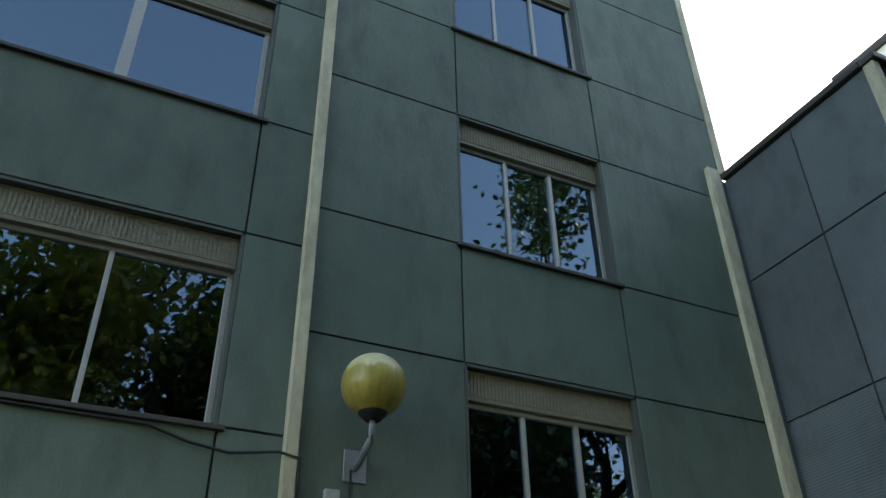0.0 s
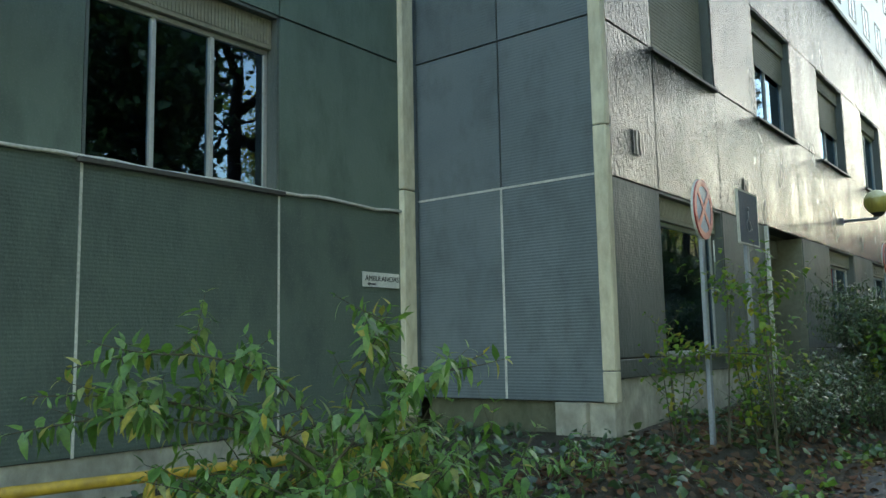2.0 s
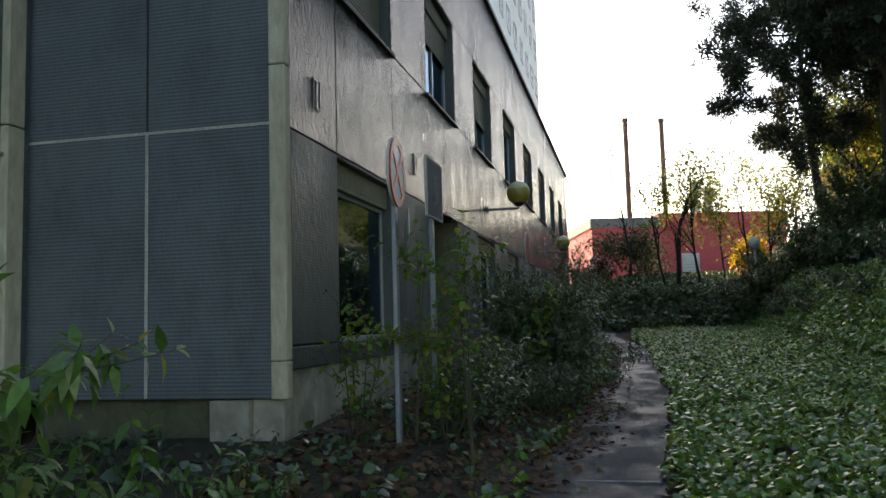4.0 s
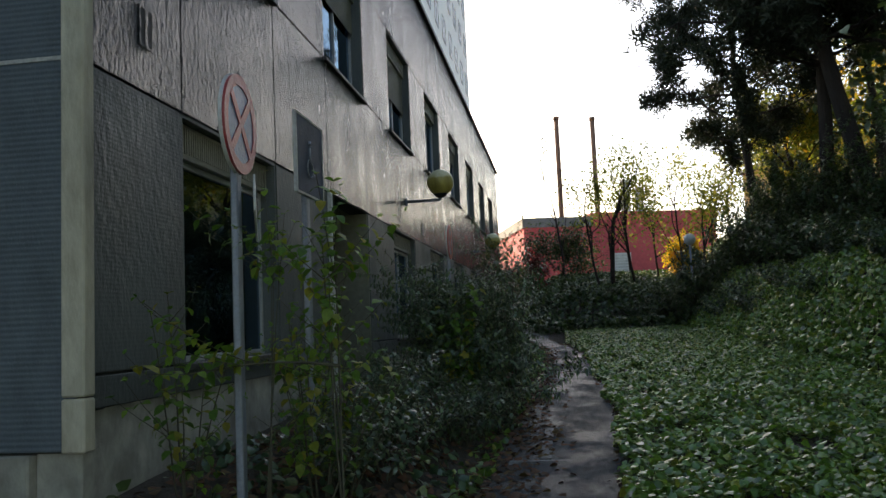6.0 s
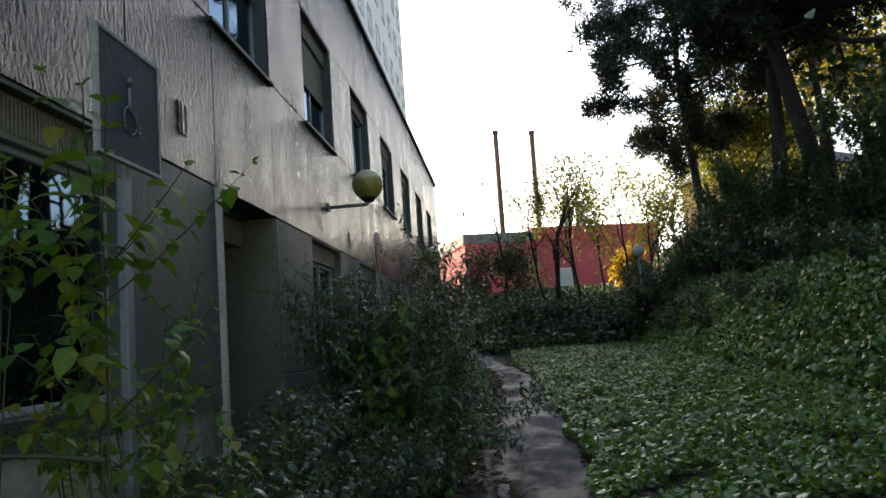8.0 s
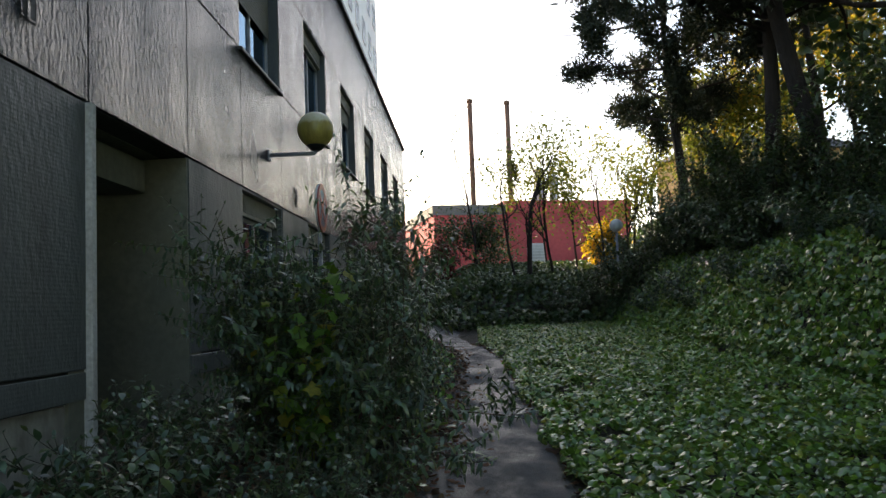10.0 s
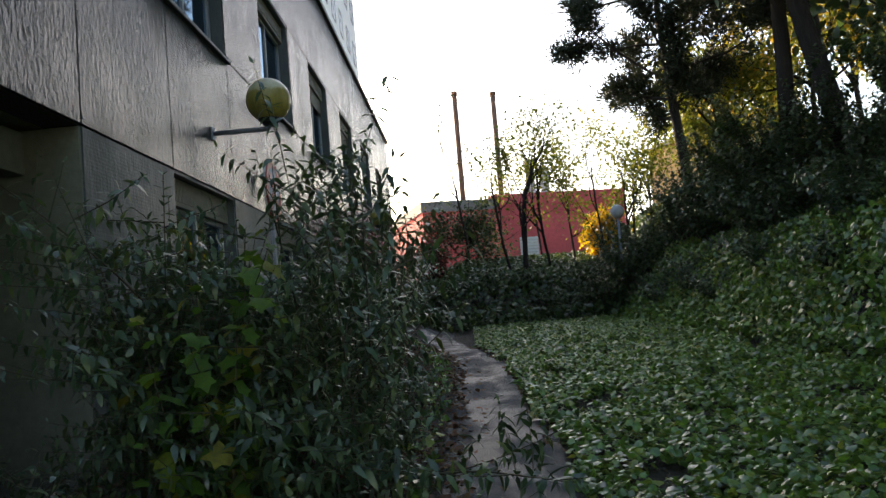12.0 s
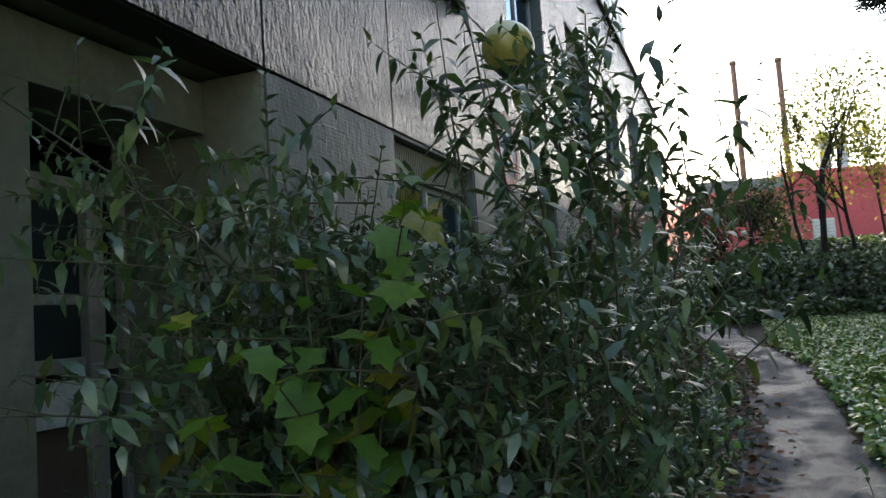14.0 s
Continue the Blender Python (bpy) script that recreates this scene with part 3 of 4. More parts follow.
# hall walls take the plaster with indoor shade in its colour
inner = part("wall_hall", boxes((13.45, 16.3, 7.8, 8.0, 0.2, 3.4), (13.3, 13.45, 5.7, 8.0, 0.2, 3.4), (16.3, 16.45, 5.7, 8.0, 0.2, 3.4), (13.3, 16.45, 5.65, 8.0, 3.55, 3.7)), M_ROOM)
tagged(inner, "plastered hall behind the entrance, its dimness put into the colour", "wall", kind="structure")


# ---- fittings on the walls ----
def rod(bm, a, b, r, sides=10):
    return tube(bm, [a, b], [r, r], sides)


def ball(r, at, squash=1.0):
    bm = bmesh.new()
    bmesh.ops.create_uvsphere(bm, u_segments=28, v_segments=18, radius=r, matrix=Matrix.Translation(at) @ Matrix.Diagonal((1, 1, squash, 1)))
    for f in bm.faces:
        f.smooth = True
    return bm


def globe_lamp(root, out, rise, r, label, style):
    g = thing("wall_lamp", label, "lamp", "globe lamps", root)
    x, y = 0, -out
    bm = bmesh.new()
    if style == "short":
        box(bm, -0.11, 0.11, -0.02, 0.0, -0.15, 0.15, 0.005)
        part("wall_plate", bm, M_GALV, g)
        bm = tube(bmesh.new(), [(0, -0.02, -0.02), (0, -0.12, 0.0), (0.0, y + 0.03, 0.12), (0.0, y, 0.16), (0.0, y, rise)], [0.035, 0.035, 0.035, 0.032, 0.032])
    else:
        box(bm, -0.06, 0.06, -0.02, 0.0, -0.08, 0.08, 0.005)
        part("wall_plate", bm, M_GALV, g)
        bm = tube(bmesh.new(), [(0, -0.01, 0), (0, y + 0.03, 0), (0, y, 0.03), (0, y, rise)], [0.03, 0.03, 0.03, 0.03])
    part("arm", bm, M_GALV, g)
    part("collar", tube(bmesh.new(), [(0, y, rise - 0.04), (0, y, rise + 0.02), (0, y, rise + 0.07)], [0.07, 0.13, 0.15], 16), M_BLACK, g, "black plastic collar")
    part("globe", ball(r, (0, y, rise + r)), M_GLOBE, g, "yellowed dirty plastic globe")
    return g


globe_lamp((2.45, 6.88, 3.97), 0.42, 0.33, 0.30, "wall lamp with a yellowed globe on a short steel bracket", "short")
globe_lamp((19.35, 4.15, 4.10), 0.70, 0.08, 0.265, "wall lamp with a dirty globe on a long steel arm", "long")
globe_lamp((31.7, 4.15, 4.10), 0.70, 0.08, 0.265, "distant wall lamp with a pale globe on an arm", "long")


def conduit(name, label, pts, r, mat):
    return tagged(part(name, tube(bmesh.new(), pts, [r] * len(pts), 6), mat), label, "cable")


jbox = thing("junction_box", "small grey junction box on the panel wall", "electrical box", at=(2.24, 6.88, 3.62))
part("case", boxes((-0.07, 0.07, -0.06, 0.0, -0.11, 0.11), bevel=0.008), M_ALU, jbox)
part("lid_screw", tube(bmesh.new(), [(0, -0.06, 0.0), (0, -0.067, 0.0)], [0.012, 0.012], 8), M_BLACK, jbox)
conduit("cable", "black cable from lamp bracket down to the box", [(2.41, 6.86, 3.93), (2.42, 6.865, 3.5), (2.38, 6.865, 3.38), (2.30, 6.865, 3.36), (2.25, 6.865, 3.45)], 0.011, M_BLACK)
conduit("cable", "black cable from box to the conduit", [(2.23, 6.865, 3.52), (2.22, 6.865, 3.29)], 0.016, M_BLACK)
wob_pts = [(1.92 + 5.9 * s / 24, 6.855, 3.275 + 0.012 * math.sin(s * 1.1) - 0.012 * (s % 5 == 2)) for s in range(25)]
conduit("conduit", "pale plastic conduit along the panel joint", wob_pts, 0.02, M_SEAL)
conduit("cable", "black cable sagging along the wall", [(-6, 6.85, 4.12), (-1.5, 6.85, 4.10), (0.6, 6.85, 4.08), (0.95, 6.85, 3.98), (1.3, 6.84, 3.93), (1.72, 6.79, 3.98), (1.91, 6.79, 3.95), (1.93, 6.84, 3.5), (1.93, 6.85, 3.29)], 0.014, M_BLACK)
for x, z in ((8.98, 3.93), (12.9, 3.93), (21.2, 3.75)):
    v = thing("wall_vent", "small two-slot ventilation grille in the panel", "vent", "wall vents", (x, 4.15, z))
    part("grille_frame", boxes((-0.10, 0.10, -0.006, 0.0, -0.155, -0.14), (-0.10, 0.10, -0.006, 0.0, 0.14, 0.155), (-0.10, -0.085, -0.006, 0, -0.14, 0.14), (0.085, 0.10, -0.006, 0, -0.14, 0.14), (-0.02, 0.02, -0.008, 0, -0.14, 0.14)), M_GLOSS, v)
    for side in (-1, 1):
        part("slot", boxes((side * 0.0525 - 0.0325, side * 0.0525 + 0.0325, -0.003, 0.0, -0.14, 0.14)), M_BLACK, v)


def letters(body, size, mat, parent, m, width=None):
    cu = bpy.data.curves.new("letters", "FONT")
    cu.body, cu.size, cu.extrude = body, size, 0.0012
    cu.align_x = "CENTER"
    tmp = new("letters", cu)
    bpy.context.view_layer.update()
    me = bpy.data.meshes.new_from_object(tmp.evaluated_get(bpy.context.evaluated_depsgraph_get()))
    bpy.data.objects.remove(tmp)
    me.materials.clear()
    me.materials.append(mat)
    if width:
        xs = [v.co.x for v in me.vertices]
        k = width / (max(xs) - min(xs))
        me.transform(Matrix.Diagonal((k, 1, 1, 1)))
    ob = new("lettering", me)
    ob.parent = parent
    ob.matrix_basis = m
    return ob


def arrow(w, mat, parent, m):
    bm = bmesh.new()
    pts = [(-w / 2, 0), (-w / 2 + 0.3 * w, 0.16 * w), (-w / 2 + 0.3 * w, 0.06 * w), (w / 2, 0.06 * w), (w / 2, -0.06 * w), (-w / 2 + 0.3 * w, -0.06 * w), (-w / 2 + 0.3 * w, -0.16 * w)]
    vs = [bm.verts.new((x, y, 0.001)) for x, y in pts]
    bm.faces.new(vs)
    ob = part("arrow", bm, mat, parent)
    ob.matrix_basis = m
    return ob


amb = thing("wall_sign", "small white wall sign reading AMBULANCIAS with an arrow", "sign", at=(7.43, 6.87, 2.39))
part("plate", boxes((-0.33, 0.33, -0.012, 0.0, -0.09, 0.09), bevel=0.003), M_WHITE, amb)
letters("AMBULANCIAS", 0.09, M_BLACK, amb, pose(0.01, -0.016, -0.015, 90), 0.6)
arrow(0.16, M_BLACK, amb, pose(-0.18, -0.015, -0.055, 90))


# ---- traffic signs ----
def disc(r, y0, y1, sides=40):
    bm = bmesh.new()
    rings = [[bm.verts.new((r * math.cos(k * math.tau / sides), y, r * math.sin(k * math.tau / sides))) for k in range(sides)] for y in (y0, y1)]
    for k in range(sides):
        bm.faces.new((rings[0][k], rings[0][(k + 1) % sides], rings[1][(k + 1) % sides], rings[1][k]))
    bm.faces.new(rings[0])
    bm.faces.new(rings[1][::-1])
    return bm


def ring(r0, r1, y, depth=0.004, sides=40):
    bm = bmesh.new()
    vs = [[bm.verts.new((r * math.cos(k * math.tau / sides), yy, r * math.sin(k * math.tau / sides))) for k in range(sides)] for r, yy in ((r0, y), (r1, y), (r1, y + depth), (r0, y + depth))]
    for a, b in ((0, 1), (1, 2), (2, 3), (3, 0)):
        for k in range(sides):
            bm.faces.new((vs[a][k], vs[a][(k + 1) % sides], vs[b][(k + 1) % sides], vs[b][k]))
    return bm


def round_sign(at, zc, label, group="no-stopping signs"):
    s = thing("traffic_sign", label, "traffic sign", group, at)
    h = zc - at[2]
    part("post", boxes((-0.04, 0.04, 0.0, 0.045, -0.3, h + 0.25), bevel=0.008), M_GALV, s, "galvanised steel post")
    for ob in (part("disc", disc(0.30, -0.016, -0.004), M_SIGNBLUE, s, "faded blue sign disc"),
               part("rim", ring(0.235, 0.302, -0.020, 0.02), M_SIGNRED, s, "red sign border")):
        ob.location = (0, 0, h)
    for turn in (45, -45):
        bar = part("cross_bar", boxes((-0.24, 0.24, -0.021 if turn > 0 else -0.0205, -0.015, -0.028, 0.028)), M_SIGNRED, s, "red diagonal bar")
        bar.matrix_basis = pose(0, 0, h, 0, turn, 0)
    part("back_rim", ring(0.285, 0.305, -0.004, 0.022), M_WHITE, s).location = (0, 0, h)
    part("clamp", boxes((-0.06, 0.06, -0.004, 0.0, h - 0.02, h + 0.02), (-0.06, 0.06, 0.045, 0.055, h - 0.02, h + 0.02)), M_GALV, s)
    return s


def gz(x, y):
    return float(ground_z(x, y))


s1 = round_sign((8.04, 3.06, gz(8.04, 3.06)), 2.88, "faded no-stopping sign on a steel post beside the wall")
s1.rotation_euler[2] = radians(4)
tilted = thing("sign_plate", "small tilted white plate reading EXCEPTO AMBULANCIAS on the post", "sign", at=(8.16, 3.015, 2.375))
tilted.matrix_world = pose(8.16, 3.015, 2.375, 0, 14, 20)
part("plate", boxes((-0.27, 0.27, -0.012, 0.0, -0.115, 0.115), bevel=0.003), M_WHITE, tilted)
letters("EXCEPTO", 0.075, M_BLACK, tilted, pose(0, -0.016, 0.05, 90), 0.3)
letters("AMBULANCIAS", 0.075, M_BLACK, tilted, pose(0, -0.016, -0.02, 90), 0.48)
arrow(0.2, M_BLACK, tilted, pose(0.0, -0.015, -0.07, 90, 0, 0) @ pose(0, 0, 0, 0, 0, 180))
round_sign((17.7, 3.1, gz(17.7, 3.1)), 3.07, "faded no-stopping sign among the bushes")

s2 = thing("parking_sign", "dark blue square disabled parking sign on a steel post", "traffic sign", at=(9.41, 3.06, gz(9.41, 3.06)))
h2 = 2.94 - s2.location.z
part("post", boxes((-0.04, 0.04, 0.004, 0.05, -0.3, h2 + 0.3), bevel=0.008), M_GALV, s2, "galvanised steel post")
part("panel_board", boxes((-0.33, 0.33, -0.02, 0.0, h2 - 0.30, h2 + 0.30), bevel=0.004), M_SIGNNAVY, s2, "faded dark blue board")
part("edge_frame", boxes((-0.335, -0.318, -0.024, 0.004, h2 - 0.305, h2 + 0.305), (0.318, 0.335, -0.024, 0.004, h2 - 0.305, h2 + 0.305), (-0.318, 0.318, -0.024, 0.004, h2 + 0.288, h2 + 0.305), (-0.318, 0.318, -0.024, 0.004, h2 - 0.305, h2 - 0.288)), M_SEAL, s2, "pale edge of the board")
bm = tube(bmesh.new(), [(-0.02, -0.022, h2 + 0.08), (-0.02, -0.022, h2 - 0.03), (0.035, -0.022, h2 - 0.04), (0.065, -0.022, h2 - 0.12), (0.09, -0.022, h2 - 0.12)], [0.009] * 5, 5)
tube(bm, [(-0.02, -0.022, h2 + 0.10), (-0.02, -0.022, h2 + 0.13)], [0.016, 0.016], 8)
for k in range(12):
    a0, a1 = 1.9 + k * 0.36, 1.9 + (k + 1) * 0.36
    tube(bm, [(0.07 * math.cos(a0) - 0.01, -0.022, h2 - 0.08 + 0.07 * math.sin(a0)), (0.07 * math.cos(a1) - 0.01, -0.022, h2 - 0.08 + 0.07 * math.sin(a1))], [0.006, 0.006], 4)
part("wheelchair_mark", bm, M_GALV, s2, "worn pale wheelchair symbol")

# worn marking lines and a metal strip in the path
for x0, x1, y0, y1 in ((11.05, 11.12, 1.0, 1.75), (8.2, 8.26, 0.95, 1.9), (11.15, 12.1, 1.36, 1.46), (12.12, 13.1, 1.36, 1.46)):
    zm = gz((x0 + x1) / 2, (y0 + y1) / 2)
    ln = part("marking", boxes((-(x1 - x0) / 2, (x1 - x0) / 2, y0, y1, -0.03, 0.004), bevel=0.002), M_WORN)
    ln.matrix_world = pose((x0 + x1) / 2, 0, zm + 0.022, 0, -1.6, 0)
    tagged(ln, "worn pale line in the asphalt", "marking", kind="structure")

# ---- distance: tower, red plant house, house among the trees ----
tower = thing("tower_block", "tall white rendered tower block with rows of windows", "building", at=(0, 0, 0))
TX0, TX1, TY, TZ = 38.5, 71.2, 8.0, 38.0
part("wall", boxes((TX0, TX1, TY, TY + 14, 0, TZ)), M_TOWER, tower)
part("roof", boxes((TX0 - 0.2, TX1 + 0.2, TY - 0.2, TY + 14.2, TZ, TZ + 0.5)), M_ROOF, tower)
frame_me = glass_me = None
for row in range(8):
    for c in range(10):
        x, z = 40.0 + 3.25 * c, 10.6 + 3.3 * row
        w = part("window", boxes((x - 0.75, x - 0.68, TY - 0.03, TY + 0.002, z, z + 1.7), (x + 0.68, x + 0.75, TY - 0.03, TY + 0.002, z, z + 1.7), (x - 0.68, x + 0.68, TY - 0.03, TY + 0.002, z + 1.63, z + 1.7), (x - 0.68, x + 0.68, TY - 0.03, TY + 0.002, z, z + 0.07), (x - 0.03, x + 0.03, TY - 0.03, TY + 0.002, z, z + 1.7)) if frame_me is None else bmesh.new(), M_DARKMET, tower)
        if frame_me is None:
            frame_me, fx, fz = w.data, x, z
        w.data = frame_me
        w.location = (x - fx, 0, z - fz)
        p = part("pane", boxes((x - 0.68, x + 0.68, TY - 0.012, TY - 0.006, z, z + 1.7)) if glass_me is None else bmesh.new(), M_TOWERGLASS, w)
        if glass_me is None:
            glass_me = p.data
        p.data = glass_me

red = thing("boiler_house", "red painted industrial building with a grey parapet", "building")
red.matrix_world = pose(75, 4.15, 0, 0, 0, 15)
part("wall", boxes((0, 16, -6.3, 0, 2, 9.75)), M_RED, red)
part("wall_high", boxes((0.5, 16, -18, -6.3, 2, 10.0)), M_RED, red)
part("parapet", boxes((-0.1, 16.1, -6.3, 0.1, 9.75, 10.6)), surface("grey_cladding", (0.2, 0.2, 0.19), (0.16, 0.16, 0.15), (0.1, 0.1, 0.1), 0.7), red, "grey metal parapet")
part("parapet_high", boxes((0.4, 16.1, -18.1, -6.3, 10.0, 11.0)), red.children[2].data.materials[0], red, "grey metal parapet")
wd = part("window", boxes((0.42, 0.5, -9.8, -8.2, 5.6, 7.3)), M_WHITE, red, "pale louvred window")
part("louvre", boxes(*[(0.36, 0.43, -9.8, -8.2, 5.7 + k * 0.26, 5.82 + k * 0.26) for k in range(6)]), M_SEAL, wd)
for x, y, zt in ((78.0, 0.75, 20.2), (78.0, -2.5, 19.9)):
    ch = thing("chimney_stack", "tall slender rusty steel chimney", "chimney", "chimneys", (x, y, 3))
    part("pipe", tube(bmesh.new(), [(0, 0, 0), (0, 0, zt - 3)], [0.24, 0.22], 14), M_RUST, ch)
    part("cap_ring", tube(bmesh.new(), [(0, 0, zt - 3.3), (0, 0, zt - 3.0)], [0.27, 0.27], 14), M_RUST, ch)
for x, y, zt in ((80.0, -5.2, 13.9), (80.0, -6.4, 13.2)):
    fl = thing("flue", "short silver flue behind the parapet", "flue", "flues", (x, y, 8))
    part("pipe", tube(bmesh.new(), [(0, 0, 0), (0, 0, zt - 8)], [0.45, 0.45], 14), M_ALU, fl)
    part("cowl", tube(bmesh.new(), [(0, 0, zt - 8), (0, 0, zt - 7.7)], [0.6, 0.25], 14), M_ALU, fl)

hs = thing("house", "ochre rendered house with a hipped roof behind the trees", "house")
hs.matrix_world = pose(84, -29, 0, 0, 0, 25)
part("wall", boxes((0, 12, -12, 6, 4, 16)), surface("ochre_render", (0.55, 0.38, 0.16), (0.5, 0.34, 0.15), (0.4, 0.27, 0.12), 0.8), hs)
bm = bmesh.new()
vs = [bm.verts.new(v) for v in ((-0.7, -12.7, 16), (12.7, -12.7, 16), (12.7, 6.7, 16), (-0.7, 6.7, 16), (6, -7, 19), (6, 1, 19))]
for f in ((0, 1, 4), (1, 2, 5, 4), (2, 3, 5), (3, 0, 4, 5), (3, 2, 1, 0)):
    bm.faces.new([vs[k] for k in f])
part("roof", bm, M_ROOF, hs)
for k in range(4):
    for z in (7, 11):
        part("window", boxes((-0.05, 0.02, -10.5 + k * 4, -9.2 + k * 4, z, z + 1.7)), M_TOWERGLASS, hs)

lamp = thing("garden_lamp", "pale globe lamp on a post among the shrubs", "lamp", "globe lamps", (37.5, -4.1, gz(37.5, -4.1)))
lh = 4.4 - lamp.location.z
part("post", tube(bmesh.new(), [(0, 0, -0.3), (0, 0, lh)], [0.05, 0.04], 8), M_GALV, lamp)
part("globe", ball(0.24, (0, 0, lh + 0.22)), M_WHITE, lamp, "white plastic globe")

# yellow rail lying in the weeds by the wall
rail = thing("yellow_rail", "fallen yellow painted steel rail in the weeds", "railing")
M_YEL = surface("yellow_paint", (0.55, 0.36, 0.03), (0.42, 0.28, 0.03), (0.16, 0.09, 0.03), 0.55, 0, 4, 18)
for drop, r in ((0.0, 0.04), (0.17, 0.036)):
    part("bar", tube(bmesh.new(), [(1.2, 6.15, 0.66 - drop), (2.79, 5.43, 0.72 - drop), (4.9, 4.46, 0.80 - drop)], [r] * 3, 10), M_YEL, rail)
for x, y, z in ((1.25, 6.13, 0.66), (3.3, 5.2, 0.74), (4.86, 4.48, 0.80)):
    part("post", tube(bmesh.new(), [(x, y, -0.1), (x, y, z)], [0.03] * 2, 8), M_YEL, rail)


# ---- vegetation ----
def limbs(name, lines, mat, parent, sides=5):
    """All stems or limbs of one plant: tapered tubes along polylines (points, first radius, last radius)."""
    vs, fs, o = [], [], 0
    for pts, r0, r1 in lines:
        p = np.asarray(pts, float)
        n = len(p)
        d = unit(np.gradient(p, axis=0))
        ref = np.where(np.abs(d[:, 2:3]) > 0.9, np.array([[1.0, 0, 0]]), np.array([[0, 0, 1.0]]))
        a = unit(np.cross(d, ref))
        b = np.cross(d, a)
        r = np.linspace(r0, r1, n)[:, None, None]
        ang = np.arange(sides) * math.tau / sides
        v = p[:, None] + r * (np.cos(ang)[None, :, None] * a[:, None] + np.sin(ang)[None, :, None] * b[:, None])
        vs.append(v.reshape(-1, 3))
        i, k = np.meshgrid(np.arange(n - 1), np.arange(sides), indexing="ij")
        i, k = i.ravel(), k.ravel()
        fs.append(np.stack([i * sides + k, i * sides + (k + 1) % sides, (i + 1) * sides + (k + 1) % sides, (i + 1) * sides + k], 1) + o)
        o += n * sides
    ob = raw_mesh(name, np.concatenate(vs), np.concatenate(fs), mat, parent)
    ob.data.polygons.foreach_set("use_smooth", np.ones(len(ob.data.polygons), bool))
    return ob


def arc(p0, d0, length, bend, n=7, wob=0.03):
    """A polyline from p0 along d0, bent towards the vector bend."""
    pts, p, d = [np.array(p0, float)], np.array(p0, float), np.array(d0, float)
    d /= np.linalg.norm(d)
    for s in range(n - 1):
        d = d + np.asarray(bend) / (n - 1) + rng.normal(0, wob, 3)
        d /= np.linalg.norm(d)
        p = p + d * length / (n - 1)
        pts.append(p.copy())
    return np.array(pts)


def along(pts, u):
    f = u * (len(pts) - 1)
    i = np.minimum(f.astype(int), len(pts) - 2)
    w = (f - i)[:, None]
    return pts[i] * (1 - w) + pts[i + 1] * w, unit(pts[i + 1] - pts[i])


def paired_leaves(pts, spacing, length, width, shape, lo=0.15, droop=0.3, fold=0.25, hang=0.22):
    L = np.linalg.norm(np.diff(pts, axis=0), axis=1).sum()
    n = max(2, int(L * (1 - lo) / spacing))
    u = np.repeat(np.linspace(lo, 1.0, n), 2)
    p, d = along(pts, np.minimum(u, 0.999))
    ang = np.repeat(np.arange(n) * 1.57 + rng.uniform(0, 3), 2) + np.tile([0, math.pi], n) + rng.normal(0, 0.3, 2 * n)
    ref = np.where(np.abs(d[:, 2:3]) > 0.9, np.array([[1.0, 0, 0]]), np.array([[0, 0, 1.0]]))
    a = unit(np.cross(d, ref))
    b = np.cross(d, a)
    out = np.cos(ang)[:, None] * a + np.sin(ang)[:, None] * b
    ahead = out + d * (0.25 + 0.6 * (u[:, None] > 0.92)) + np.array([0, 0, -hang]) * (u[:, None] < 0.92) + rng.normal(0, 0.15, (2 * n, 3))
    up = np.array([0, 0, 1.0]) + 0.35 * d + rng.normal(0, 0.25, (2 * n, 3))
    size = rng.uniform(0.6, 1.15, 2 * n) * (1 - 0.45 * (u > 0.9))
    return leaf_arrays(p, ahead, up, length * size, width * size, fold, droop, shape)


def shrub(name, label, x, y, h, r, stems, leaf, width, shape, mat, twigs=5, spacing=0.06, group="", category="shrub", bare=0.12, lean=(0, 0), thick=0.012, extra=(), hang=0.22, level=0.0):
    z = gz(x, y)
    s = thing(name, label, category, group, (x, y, z - 0.03))
    lines, chunks = [], []
    mains = []
    for k in range(stems):
        a = k * 2.4 + rng.uniform(-0.4, 0.4)
        out = rng.uniform(0.25, 1.0) * r / h
        d0 = np.array([math.cos(a) * out + lean[0], math.sin(a) * out + lean[1], 1.0])
        base = np.array([math.cos(a), math.sin(a), 0]) * r * 0.12 * rng.uniform(0.2, 1)
        mains.append(arc(base, d0, h * rng.uniform(0.7, 1.08), np.array([math.cos(a) * 0.5, math.sin(a) * 0.5, -0.35]) * rng.uniform(0.3, 1.3) * r / h))
    for p0, d0, length, bend in extra:
        mains.append(arc(p0, d0, length, bend, 9))
    for m in mains:
        lines.append((m, thick, thick * 0.25))
        chunks.append(paired_leaves(m, spacing, leaf, width, shape, bare + 0.15, hang=hang))
        for t in range(twigs):
            u = rng.uniform(bare, 0.92)
            p, d = along(m, np.array([u]))
            side = rng.normal(0, 1, 3)
            side[2] = abs(side[2]) * 0.4 * (1 - level)
            tw = arc(p[0], d[0] * 0.5 * (1 - level) + side / np.linalg.norm(side), h * rng.uniform(0.14, 0.34), np.array([0, 0, 0.25 - 0.3 * level]), 5)
            lines.append((tw, thick * 0.4, thick * 0.15))
            chunks.append(paired_leaves(tw, spacing, leaf * 0.9, width * 0.9, shape, 0.2, hang=hang))
    limbs("stem", lines, M_STEM, s, 4)
    v, f = join_leaves(chunks)
    raw_mesh("foliage", v, f, mat, s)
    return s


